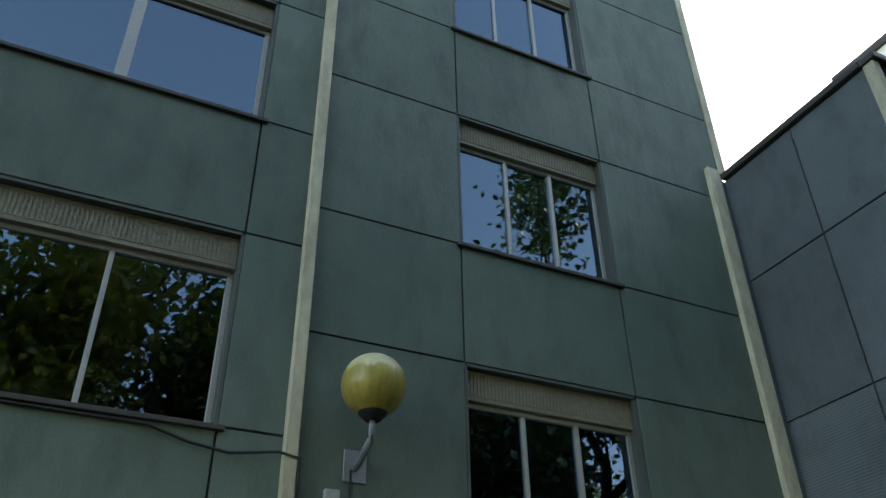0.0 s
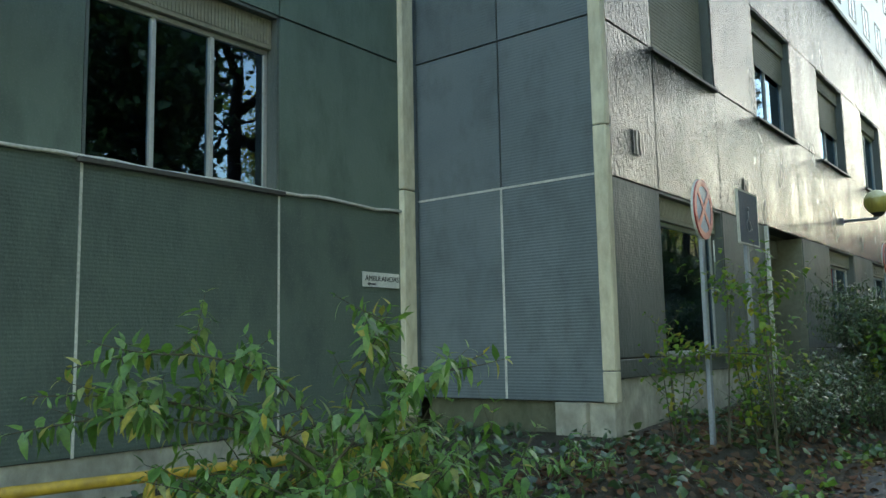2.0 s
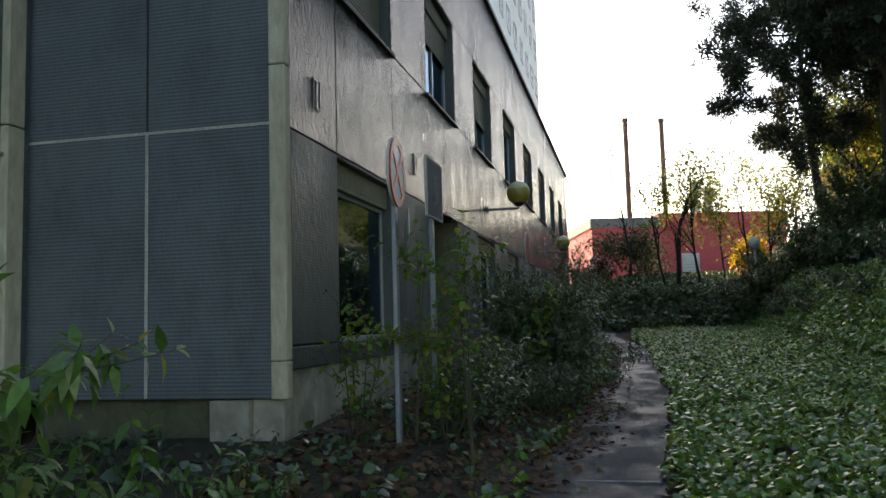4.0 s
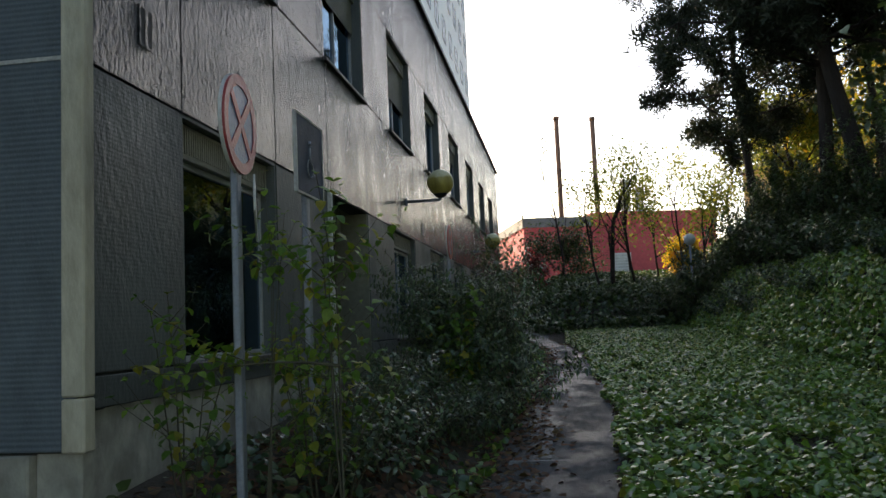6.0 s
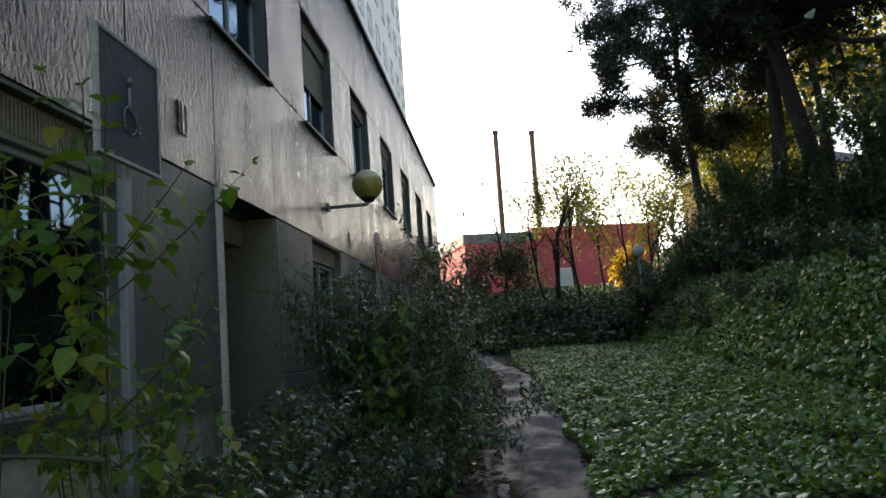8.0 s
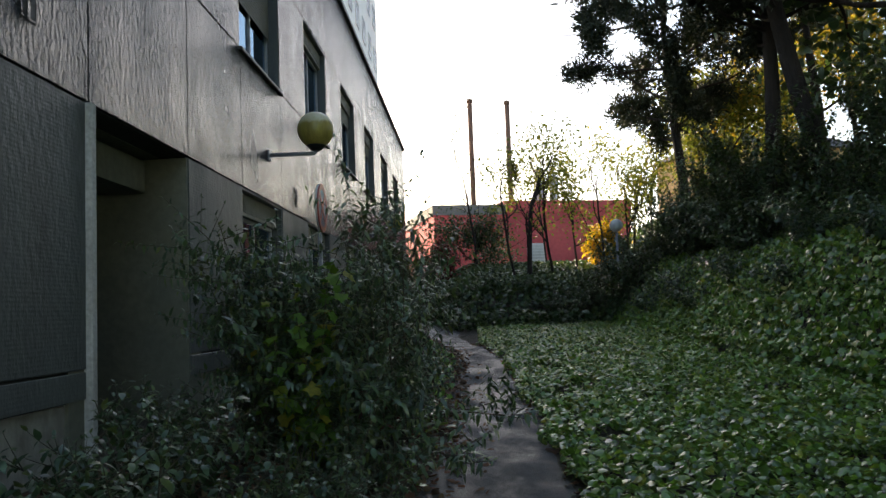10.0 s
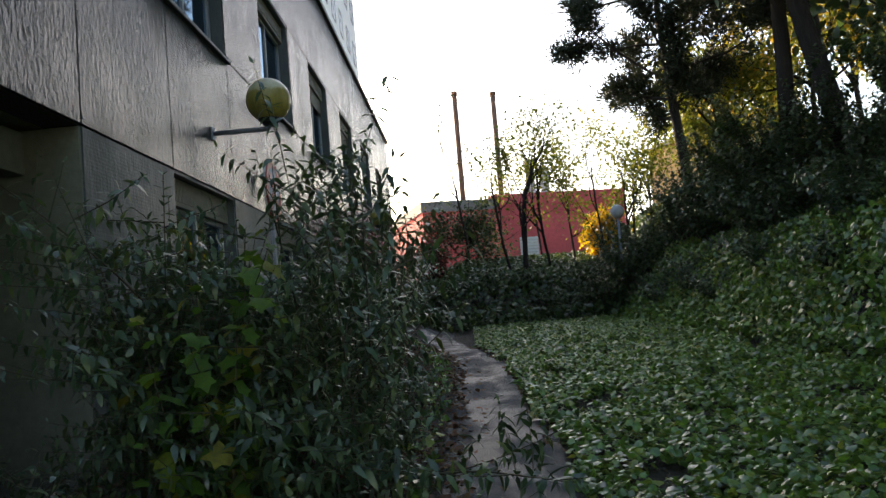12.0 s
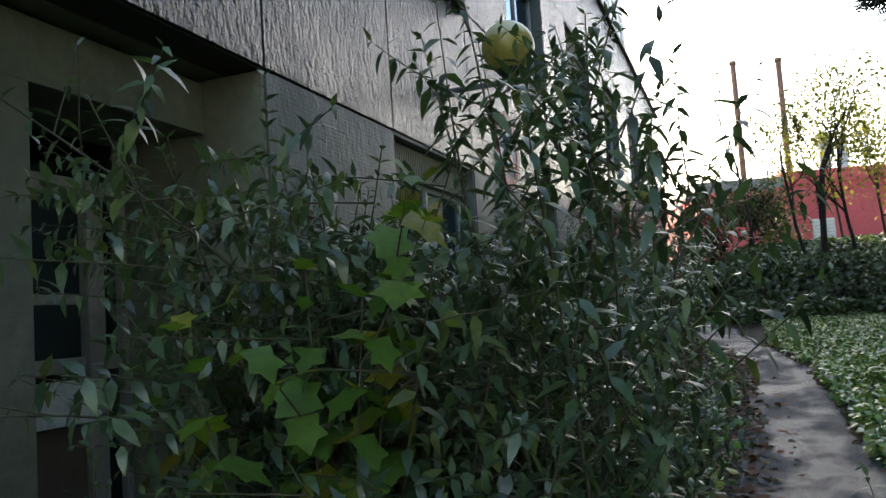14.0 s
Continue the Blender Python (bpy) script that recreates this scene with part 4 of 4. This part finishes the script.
def grow(p, d, length, radius, depth, lines, tips, spread=0.7, up=0.25, kids=3, shrink=0.68):
    pts = arc(p, d, length, np.array([0, 0, up]), 6, 0.10)
    lines.append((pts, radius, radius * 0.55))
    if depth == 0:
        tips.append(pts)
        return
    for k in range(kids):
        u = 1.0 if k == 0 else rng.uniform(0.35, 0.95)
        q, dd = along(pts, np.array([min(u, 0.999)]))
        grow(q[0], dd[0] + rng.normal(0, spread, 3) * (0.5 if k == 0 else 1.0), length * shrink * rng.uniform(0.75, 1.15), radius * (0.6 if k == 0 else 0.42), depth - 1, lines, tips, spread, up, kids, shrink)


def broadleaf(label, x, y, h, trunk, mat, leaf, per_tip, depth=4, kids=3, spread=0.6, lean=(0, 0), bare=0.28, name="tree", group="", rad=None, scatter=0.25):
    z = gz(x, y)
    t = thing(name, label, "tree", group, (x, y, z - 0.1))
    lines, tips = [], []
    r = rad or h * 0.014
    pts = arc((0, 0, 0), (lean[0], lean[1], 1), h * trunk, (0, 0, 0.1), 8, 0.03)
    lines.append((pts, r, r * 0.7))
    for k in range(kids + 1):
        u = 0.999 if k == 0 else rng.uniform(bare / max(trunk, 0.01) * 0.6, 0.98)
        q, dd = along(pts, np.array([min(max(u, 0.3), 0.999)]))
        grow(q[0], dd[0] + rng.normal(0, spread, 3) * (0.4 if k == 0 else 1), h * (1 - trunk) * 0.42 * rng.uniform(0.8, 1.2), r * 0.6, depth - 1, lines, tips, spread, 0.25, kids)
    limbs("trunk", lines, M_BARK, t, 6)
    tp = np.concatenate([p[rng.integers(1, len(p), per_tip)] for p in tips])
    n = len(tp)
    pos = tp + rng.normal(0, scatter, (n, 3))
    ahead = rng.normal(0, 1, (n, 3)) + np.array([0, 0, -0.3])
    v, f = leaf_arrays(pos, ahead, np.array([0, 0, 1.0]) + rng.normal(0, 0.4, (n, 3)), leaf * rng.uniform(0.6, 1.3, n), leaf * 0.7 * rng.uniform(0.7, 1.2, n), 0.2, 0.2, "round")
    raw_mesh("crown", v, f, mat, t)
    return t


def pine(label, x, y, h, lean, first, reach, rad, clumps=240, seed_turn=0.0):
    z = gz(x, y)
    t = thing("pine_tree", label, "tree", "pines on the bank", (x, y, z - 0.2))
    pts = arc((0, 0, 0), (lean[0], lean[1], 1), h, (0, 0, 0.1), 10, 0.025)
    lines, spots = [(pts, rad, rad * 0.35)], []
    n = 26
    for k in range(n):
        u = first + (0.98 - first) * k / (n - 1)
        q, dd = along(pts, np.array([u]))
        a = seed_turn + k * 2.4 + rng.uniform(-0.4, 0.4)
        ln = reach * (0.45 + 0.75 * math.sin(math.pi * (0.12 + 0.8 * (u - first) / (1 - first)))) * rng.uniform(0.6, 1.15)
        br = arc(q[0], (math.cos(a), math.sin(a), rng.uniform(-0.05, 0.45)), ln, (0, 0, 0.35), 7, 0.10)
        lines.append((br, rad * 0.28, rad * 0.06))
        for s in range(8):
            w = rng.uniform(0.3, 0.999)
            p, d = along(br, np.array([w]))
            tw = arc(p[0], d[0] + rng.normal(0, 0.7, 3), ln * 0.28, (0, 0, 0.4), 4, 0.1)
            lines.append((tw, rad * 0.09, rad * 0.03))
            spots += [tw[-1], tw[-2], tw[-1] + rng.normal(0, 0.2, 3)]
    limbs("trunk", lines, M_BARK, t, 7)
    spots = np.array(spots)
    per = 60
    c = np.repeat(spots, per, 0)
    m = len(c)
    d = unit(rng.normal(0, 1, (m, 3)) + np.array([0, 0, 0.4]))
    v, f = leaf_arrays(c + d * 0.05 + rng.normal(0, 0.16, (m, 3)), d, rng.normal(0, 1, (m, 3)), rng.uniform(0.16, 0.36, m), rng.uniform(0.04, 0.08, m), 0.0, 0.15, "lance")
    raw_mesh("crown", v, f, M_PINE, t)
    return t


# arching shrub beside the front wall
G = "butterfly bushes"
shrub("butterfly_bush", "green butterfly bush with drooping lance leaves, some yellow", 3.15, 3.35, 1.4, 1.0, 20, 0.14, 0.05, "lance", M_BUDD, 10, 0.042, G, thick=0.010, hang=0.6, level=0.4,
      extra=[((0, 0, 0.95), (-0.15, 0.1, 1), 1.45, (-1.6, 0.9, -1.0)), ((0, 0, 0.8), (-0.7, 0.5, 0.9), 1.7, (-0.8, 0.4, -0.8)), ((0, 0, 0.9), (-0.6, 0.5, 0.6), 1.5, (-0.5, 0.3, -0.5)), ((0, 0, 0.8), (0.6, -0.4, 0.9), 1.1, (0.2, -0.1, -0.4)), ((0, 0, 0.7), (0.2, -0.1, 1), 1.1, (0.3, 0.0, -0.5))])
shrub("butterfly_bush", "leafy butterfly bush shoot in the weeds", 3.95, 2.95, 1.2, 0.3, 5, 0.15, 0.055, "lance", M_BUDD, 4, 0.055, G, thick=0.008, hang=0.6)
shrub("butterfly_bush", "low leafy butterfly bush by the grey wall", 4.2, 3.9, 0.9, 0.75, 12, 0.14, 0.05, "lance", M_BUDD, 8, 0.045, G, thick=0.008, hang=0.6, level=0.4)
shrub("butterfly_bush", "spreading butterfly bush in the weeds", 2.9, 4.3, 0.6, 0.8, 12, 0.14, 0.05, "lance", M_BUDD, 8, 0.045, G, thick=0.008, hang=0.6, level=0.4)
shrub("butterfly_bush", "low leafy butterfly bush beside the path", 5.0, 3.3, 0.45, 0.6, 10, 0.12, 0.04, "lance", M_BUDD, 4, 0.05, G, thick=0.007, hang=0.5)
shrub("butterfly_bush", "small leafy butterfly bush near the plinth", 6.2, 3.6, 0.45, 0.6, 9, 0.12, 0.04, "lance", M_BUDD, 4, 0.05, G, thick=0.007, hang=0.5)
# saplings round the sign posts
S = "saplings"
shrub("sapling", "thin leafy sapling against the concrete plinth", 8.2, 3.5, 1.35, 0.5, 5, 0.085, 0.058, "round", M_SYCA, 5, 0.08, S, thick=0.008, hang=0.4)
shrub("climber", "leafy climber on the sign post", 8.13, 2.96, 2.05, 0.13, 3, 0.09, 0.065, "round", M_SYCA, 4, 0.08, bare=0.7, thick=0.006, category="climber", hang=0.4)
shrub("sapling", "tall thin sapling with leaf clusters before the sign posts", 7.85, 2.42, 2.35, 0.14, 3, 0.095, 0.062, "round", M_SYCA, 5, 0.06, S, bare=0.66, thick=0.009, hang=0.3,
      extra=[((0, 0, 0.9), (0.9, 0.25, 0.25), 0.8, (0.1, 0, -0.2)), ((0, 0, 1.1), (-0.1, 0.9, 0.2), 0.7, (0, 0.1, -0.2))])
shrub("sapling", "leafy young sapling by the sign post", 8.5, 2.75, 1.35, 0.55, 6, 0.085, 0.055, "round", M_SYCA, 6, 0.075, S, thick=0.008, hang=0.4)
shrub("sapling", "bushy young sapling by the wall", 9.7, 3.2, 1.5, 0.5, 6, 0.085, 0.055, "round", M_SYCA, 6, 0.075, S, thick=0.008, hang=0.4)
# bushes along the long wall
B = "overgrown bushes along the wall"
for x, y, h, r, st, lf in ((8.9, 2.7, 0.75, 0.5, 10, 0.075), (9.6, 2.6, 0.8, 0.55, 11, 0.075), (10.3, 2.8, 0.75, 0.6, 13, 0.075), (10.9, 2.6, 0.85, 0.6, 14, 0.075), (11.5, 2.85, 0.85, 0.55, 14, 0.075), (11.7, 2.25, 0.75, 0.5, 13, 0.07), (12.3, 2.15, 0.85, 0.5, 13, 0.07), (12.9, 1.95, 0.7, 0.5, 12, 0.065),
                           (12.3, 3.0, 0.75, 0.5, 13, 0.07), (14.2, 3.5, 0.6, 0.5, 10, 0.07)):
    shrub("bush", "dense dark green bush with small glossy leaves", x, y, h, r, st, lf, lf * 0.5, "round", M_BUSH, 9, 0.045, B, thick=0.008)
for x, y, h, r, st in ((13.8, 2.5, 1.6, 0.45, 13), (13.55, 2.2, 1.25, 0.5, 13), (13.9, 2.8, 1.85, 0.5, 14), (14.4, 2.2, 1.45, 0.6, 14), (14.6, 2.8, 1.75, 0.75, 14), (15.5, 2.4, 1.5, 0.8, 14), (16.4, 2.1, 1.3, 0.7, 13), (16.8, 2.8, 1.6, 0.8, 14)):
    shrub("bush", "leafy bush with small narrow silvery green leaves", x, y, h, r, st, 0.092, 0.034, "lance", M_BUSH, 15, 0.036, B, thick=0.008, hang=0.3, level=0.8)
for x, y, h, r, st in ((18.2, 2.6, 1.9, 0.9, 14), (19.6, 2.7, 2.0, 0.9, 14), (21.2, 2.6, 2.1, 1.0, 14), (23.2, 2.8, 2.2, 1.0, 14), (25.6, 2.9, 2.2, 1.1, 14), (28.5, 3.1, 2.3, 1.2, 14), (32.0, 3.3, 2.4, 1.2, 14)):
    shrub("bush", "tall dark bush with narrow drooping leaves", x, y, h, r, st, 0.14, 0.042, "lance", M_BUSH, 7, 0.06, B, thick=0.009)
shrub("butterfly_bush", "tall dark butterfly bush with upright shoots beside the path", 14.0, 1.92, 2.55, 0.34, 6, 0.105, 0.034, "lance", M_BUSH, 9, 0.042, G, bare=0.35, thick=0.010, hang=0.45,
      extra=[((0, 0, 1.3), (0.5, -0.35, 0.9), 1.0, (0.3, -0.3, -0.8)), ((0, 0, 0.5), (-0.3, -0.9, 0.35), 1.15, (-0.3, -0.1, -0.5)), ((0, 0, 0.4), (-0.9, -0.5, 0.2), 1.2, (-0.2, -0.1, -0.4))])
shrub("butterfly_bush", "slender shoots of butterfly bush by the entrance", 13.85, 2.85, 1.8, 0.3, 3, 0.085, 0.026, "lance", M_BUSH, 3, 0.07, G, bare=0.3, thick=0.007,
      extra=[((0, 0, 1.2), (-0.7, 0.4, 0.8), 1.2, (-0.6, 0.2, 0.0)), ((0, 0, 0.8), (-0.9, 0.3, 0.3), 0.9, (-0.3, 0.1, -0.2))])
shrub("sycamore_sapling", "sycamore sapling with large yellow-green lobed leaves", 13.35, 2.45, 1.7, 0.22, 4, 0.125, 0.13, "lobed", M_SYCA, 5, 0.09, bare=0.15, thick=0.008, category="sapling", hang=0.6)
shrub("red_leaved_shoot", "small shoot with red autumn leaves", 13.5, 1.95, 0.95, 0.12, 2, 0.09, 0.045, "lance", M_REDLEAF, 1, 0.09, bare=0.7, thick=0.006)

# pines on the bank
pine("tall dark pine with a bare lower trunk on the bank", 41.0, -7.7, 11.5, (0.0, 0.05), 0.38, 4.2, 0.24)
pine("thick-trunked leaning pine on the bank", 30.0, -8.8, 14.5, (0.0, 0.22), 0.42, 4.4, 0.32)
pine("thick-trunked pine on the bank", 32.0, -7.8, 14.0, (0.0, 0.04), 0.44, 4.2, 0.28)
pine("slender pine behind the ivy bank", 38.0, -12.0, 13.0, (0.0, 0.04), 0.55, 3.2, 0.20)
# young trees at the end of the lawn
broadleaf("slender young tree with sparse yellow-green leaves", 44.0, -2.4, 9.0, 0.4, M_BIRCH, 0.15, 16, 4, 3, 0.55, name="young_tree", group="young trees", rad=0.07, scatter=0.3)
broadleaf("thin leaning bare young tree", 42.0, -0.7, 6.4, 0.6, M_BIRCH, 0.12, 2, 3, 3, 0.5, (0.0, 0.18), name="young_tree", group="young trees", rad=0.06)
broadleaf("thin young tree wrapped in ivy", 43.0, -1.3, 6.2, 0.6, M_BIRCH, 0.12, 4, 3, 3, 0.5, (0.0, 0.02), name="young_tree", group="young trees", rad=0.12)
broadleaf("thin young tree with sparse leaves", 50.0, 0.9, 9.5, 0.5, M_BIRCH, 0.13, 2, 4, 3, 0.5, name="young_tree", group="young trees", rad=0.06, scatter=0.3)
for x, y, h in ((46.0, -5.0, 7.5), (47.0, -6.6, 7.5), (44.5, -5.8, 6.0), (50.0, -8.2, 8.0), (48.0, -4.0, 7.0), (53.0, -3.0, 8.0)):
    broadleaf("thin young tree with sparse autumn leaves", x, y, h, 0.45, M_BIRCH, 0.16, 9, 4, 3, 0.55, name="young_tree", group="young trees", rad=0.06, scatter=0.35)
broadleaf("small dark purple-leaved tree before the red building", 52.0, 1.0, 4.0, 0.3, M_HEDGE, 0.15, 45, 4, 3, 0.8, name="small_tree", rad=0.08, scatter=0.42)
broadleaf("small tree with golden leaves, their sunlit glow put into the colour", 48.0, -5.2, 3.0, 0.3, M_GOLD, 0.2, 40, 4, 3, 0.7, name="small_tree", rad=0.06, scatter=0.25)
broadleaf("shrub with purple-red leaves by the red building", 46.0, 2.7, 2.6, 0.3, M_REDLEAF, 0.16, 14, 4, 3, 0.7, name="small_tree", rad=0.05, scatter=0.25)
# wood behind the bank
for x, y, h, mat in ((44, -14, 10, M_WOOD), (40, -18, 12, M_WOOD), (50, -19, 13, M_WOOD), (46, -10.5, 8, M_BIRCH), (34, -15.5, 11, M_WOOD), (28, -14.5, 9, M_BIRCH), (58, -15, 11, M_WOOD), (62, -20, 13, M_WOOD), (29, -19, 12, M_WOOD), (54, -12, 7, M_BIRCH)):
    broadleaf("leafy tree in the wood behind the bank", x, y, h, 0.4, mat, 0.22, 40, 4, 3, 0.7, name="woodland_tree", group="woodland trees", scatter=0.45)
for x, y, h in ((-9, -10.5, 17), (-5, -12, 18), (-1, -11, 17.5), (4, -12, 14.5), (9, -13, 14), (-14, -13, 14), (14, -13, 13), (18, -12, 15), (20.5, -13, 25)):
    broadleaf("leafy tree in autumn colour on the bank", x, y, h, 0.35, M_BIRCH if int(x) % 2 else M_BUSH, 0.34, 130, 4, 3, 0.75, name="woodland_tree", group="woodland trees", scatter=0.7)
# undergrowth on the bank and at the end of the lawn
for x, y, h, r in ((26, -6.6, 1.7, 1.5), (29, -6.0, 1.9, 1.6), (31, -6.4, 2.6, 1.8), (33.5, -6.0, 2.6, 1.8), (36, -6.0, 2.6, 1.8), (39, -5.2, 2.0, 1.7), (41, -4.0, 1.4, 1.5), (27.5, -8.5, 2.4, 1.8), (24, -8.5, 2.0, 1.7), (21, -8.8, 1.6, 1.5), (35, -8.2, 3.2, 2.0), (30, -8.5, 3.0, 2.0), (40, -1.0, 1.0, 1.5), (41, 1.0, 1.0, 1.4), (40, 2.7, 1.2, 1.4), (39, -3.0, 1.2, 1.4), (38.5, 3.6, 1.3, 1.3), (30.5, -7.2, 4.2, 1.9), (33, -7.0, 4.0, 1.8), (28.0, -9.5, 4.0, 2.0), (25, -10, 3.4, 2.0), (22, -10.5, 3.0, 2.0), (36.5, -7.3, 3.6, 1.8), (19, -10, 2.4, 1.8), (37.2, -3.7, 2.4, 1.4), (36.6, -4.4, 2.6, 1.4), (38.0, -2.2, 1.3, 1.4)):
    shrub("bank_shrub", "dense dark evergreen shrub on the bank", x, y, h, r, 18, 0.16, 0.10, "round", M_HEDGE, 10, 0.09, "bank shrubs", thick=0.02)
for x, y, h, r in ((16.5, -5.2, 0.9, 0.9), (18.5, -5.5, 1.1, 1.0), (21, -5.4, 1.2, 1.1), (23, -4.7, 0.9, 1.0), (24.5, -5.6, 1.4, 1.2), (27, -5.0, 1.3, 1.2), (29, -4.6, 1.1, 1.1), (31.5, -4.8, 1.5, 1.3), (33.5, -4.5, 1.3, 1.2), (19.5, -7.2, 1.3, 1.2), (15, -6.5, 1.1, 1.1)):
    shrub("bramble", "bramble thicket with green leaves on the bank", x, y, h, r, 15, 0.11, 0.08, "round", M_BUSH, 8, 0.07, "brambles", thick=0.010)



# ---- ground cover ----
def scatter_leaves(name, label, n, xr, yr, length, mat, lift, keep=None, shape="round", tilt=0.45, category="ground cover", dens=None):
    x = rng.uniform(*xr, n)
    if dens is not None:
        x = xr[0] + (xr[1] - xr[0]) * rng.uniform(0, 1, n) ** dens
    y = rng.uniform(*yr, n)
    if keep is not None:
        k = keep(x, y)
        x, y = x[k], y[k]
    n = len(x)
    e = 0.15
    z = ground_z(x, y)
    nr = np.stack([-(ground_z(x + e, y) - z) / e, -(ground_z(x, y + e) - z) / e, np.ones(n)], 1)
    nr = unit(nr)
    pos = np.stack([x, y, z], 1) + nr * rng.uniform(lift[0], lift[1], n)[:, None]
    a = rng.uniform(0, math.tau, n)
    ahead = np.stack([np.cos(a), np.sin(a), np.zeros(n)], 1)
    up = nr + rng.normal(0, tilt, (n, 3))
    ahead = ahead - up * (ahead * up).sum(1)[:, None] / (up * up).sum(1)[:, None]
    s = rng.uniform(0.55, 1.25, n)
    v, f = leaf_arrays(pos, ahead, up, length * s, length * 0.95 * s, 0.2, 0.25, shape)
    return tagged(raw_mesh(name, v, f, mat), label, category, kind="stuff")


def path_right(x):
    return path_mid(x) - 0.62 + 0.12 * smooth(12, 22, x)


def patchy(x, y):
    return np.sin(x * 1.9 + 1.3 * np.sin(y * 1.7)) * np.cos(y * 2.3 + np.sin(x)) > -0.75


scatter_leaves("ivy_carpet", "low carpet of glossy ivy leaves beside the path", 145000, (2.0, 38.0), (-5.0, 1.1), 0.07, M_IVY, (0.03, 0.16),
               lambda x, y: (y < path_right(x) + 0.05 - 0.1 * np.sin(x * 3.1) * np.sin(x * 1.3)) & patchy(x, y), dens=1.15)
scatter_leaves("ivy_bank", "ivy and bramble leaves covering the steep bank", 120000, (2.0, 46.0), (-13.0, -3.6), 0.105, M_IVY, (0.03, 0.35), tilt=0.7)
scatter_leaves("bank_growth", "dark low growth over the end of the bank", 46000, (36.0, 60.0), (-14.0, 4.0), 0.17, M_HEDGE, (0.03, 0.6), tilt=0.8)
scatter_leaves("leaf_litter", "brown fallen leaves along the path edge", 14000, (5.0, 30.0), (0.3, 4.0), 0.075, M_FALLEN, (0.022, 0.035), lambda x, y: (y > path_mid(x) + 0.3 - 0.22 * smooth(8.5, 10, x) * (1 - smooth(12.5, 14, x)) - 0.25 * (rng.uniform(0, 1, len(x)) < 0.15)) | ((y < path_right(x) + 0.12) & (rng.uniform(0, 1, len(x)) < 0.5)), tilt=0.3)
scatter_leaves("weeds", "low weeds and grass along the plinth", 8000, (-2.0, 13.0), (1.9, 6.8), 0.09, M_BUSH, (0.01, 0.12), lambda x, y: (y > path_mid(x) + 0.75 + 0.3 * np.sin(x * 1.7)) & ((x < 8.1) | (y < 4.15)) & (rng.uniform(0, 1, len(x)) < 0.5 + 0.5 * np.sin(x * 2.7) * np.cos(y * 3.3)), shape="lance", tilt=0.9)
scatter_leaves("grass_fringe", "short grass and weeds fringing the asphalt", 9000, (4.0, 30.0), (0.2, 3.2), 0.09, M_IVY, (0.0, 0.06), lambda x, y: (np.abs(np.abs(y - path_mid(x)) - 0.72) < 0.16) & (rng.uniform(0, 1, len(x)) < 0.7), shape="lance", tilt=0.9)
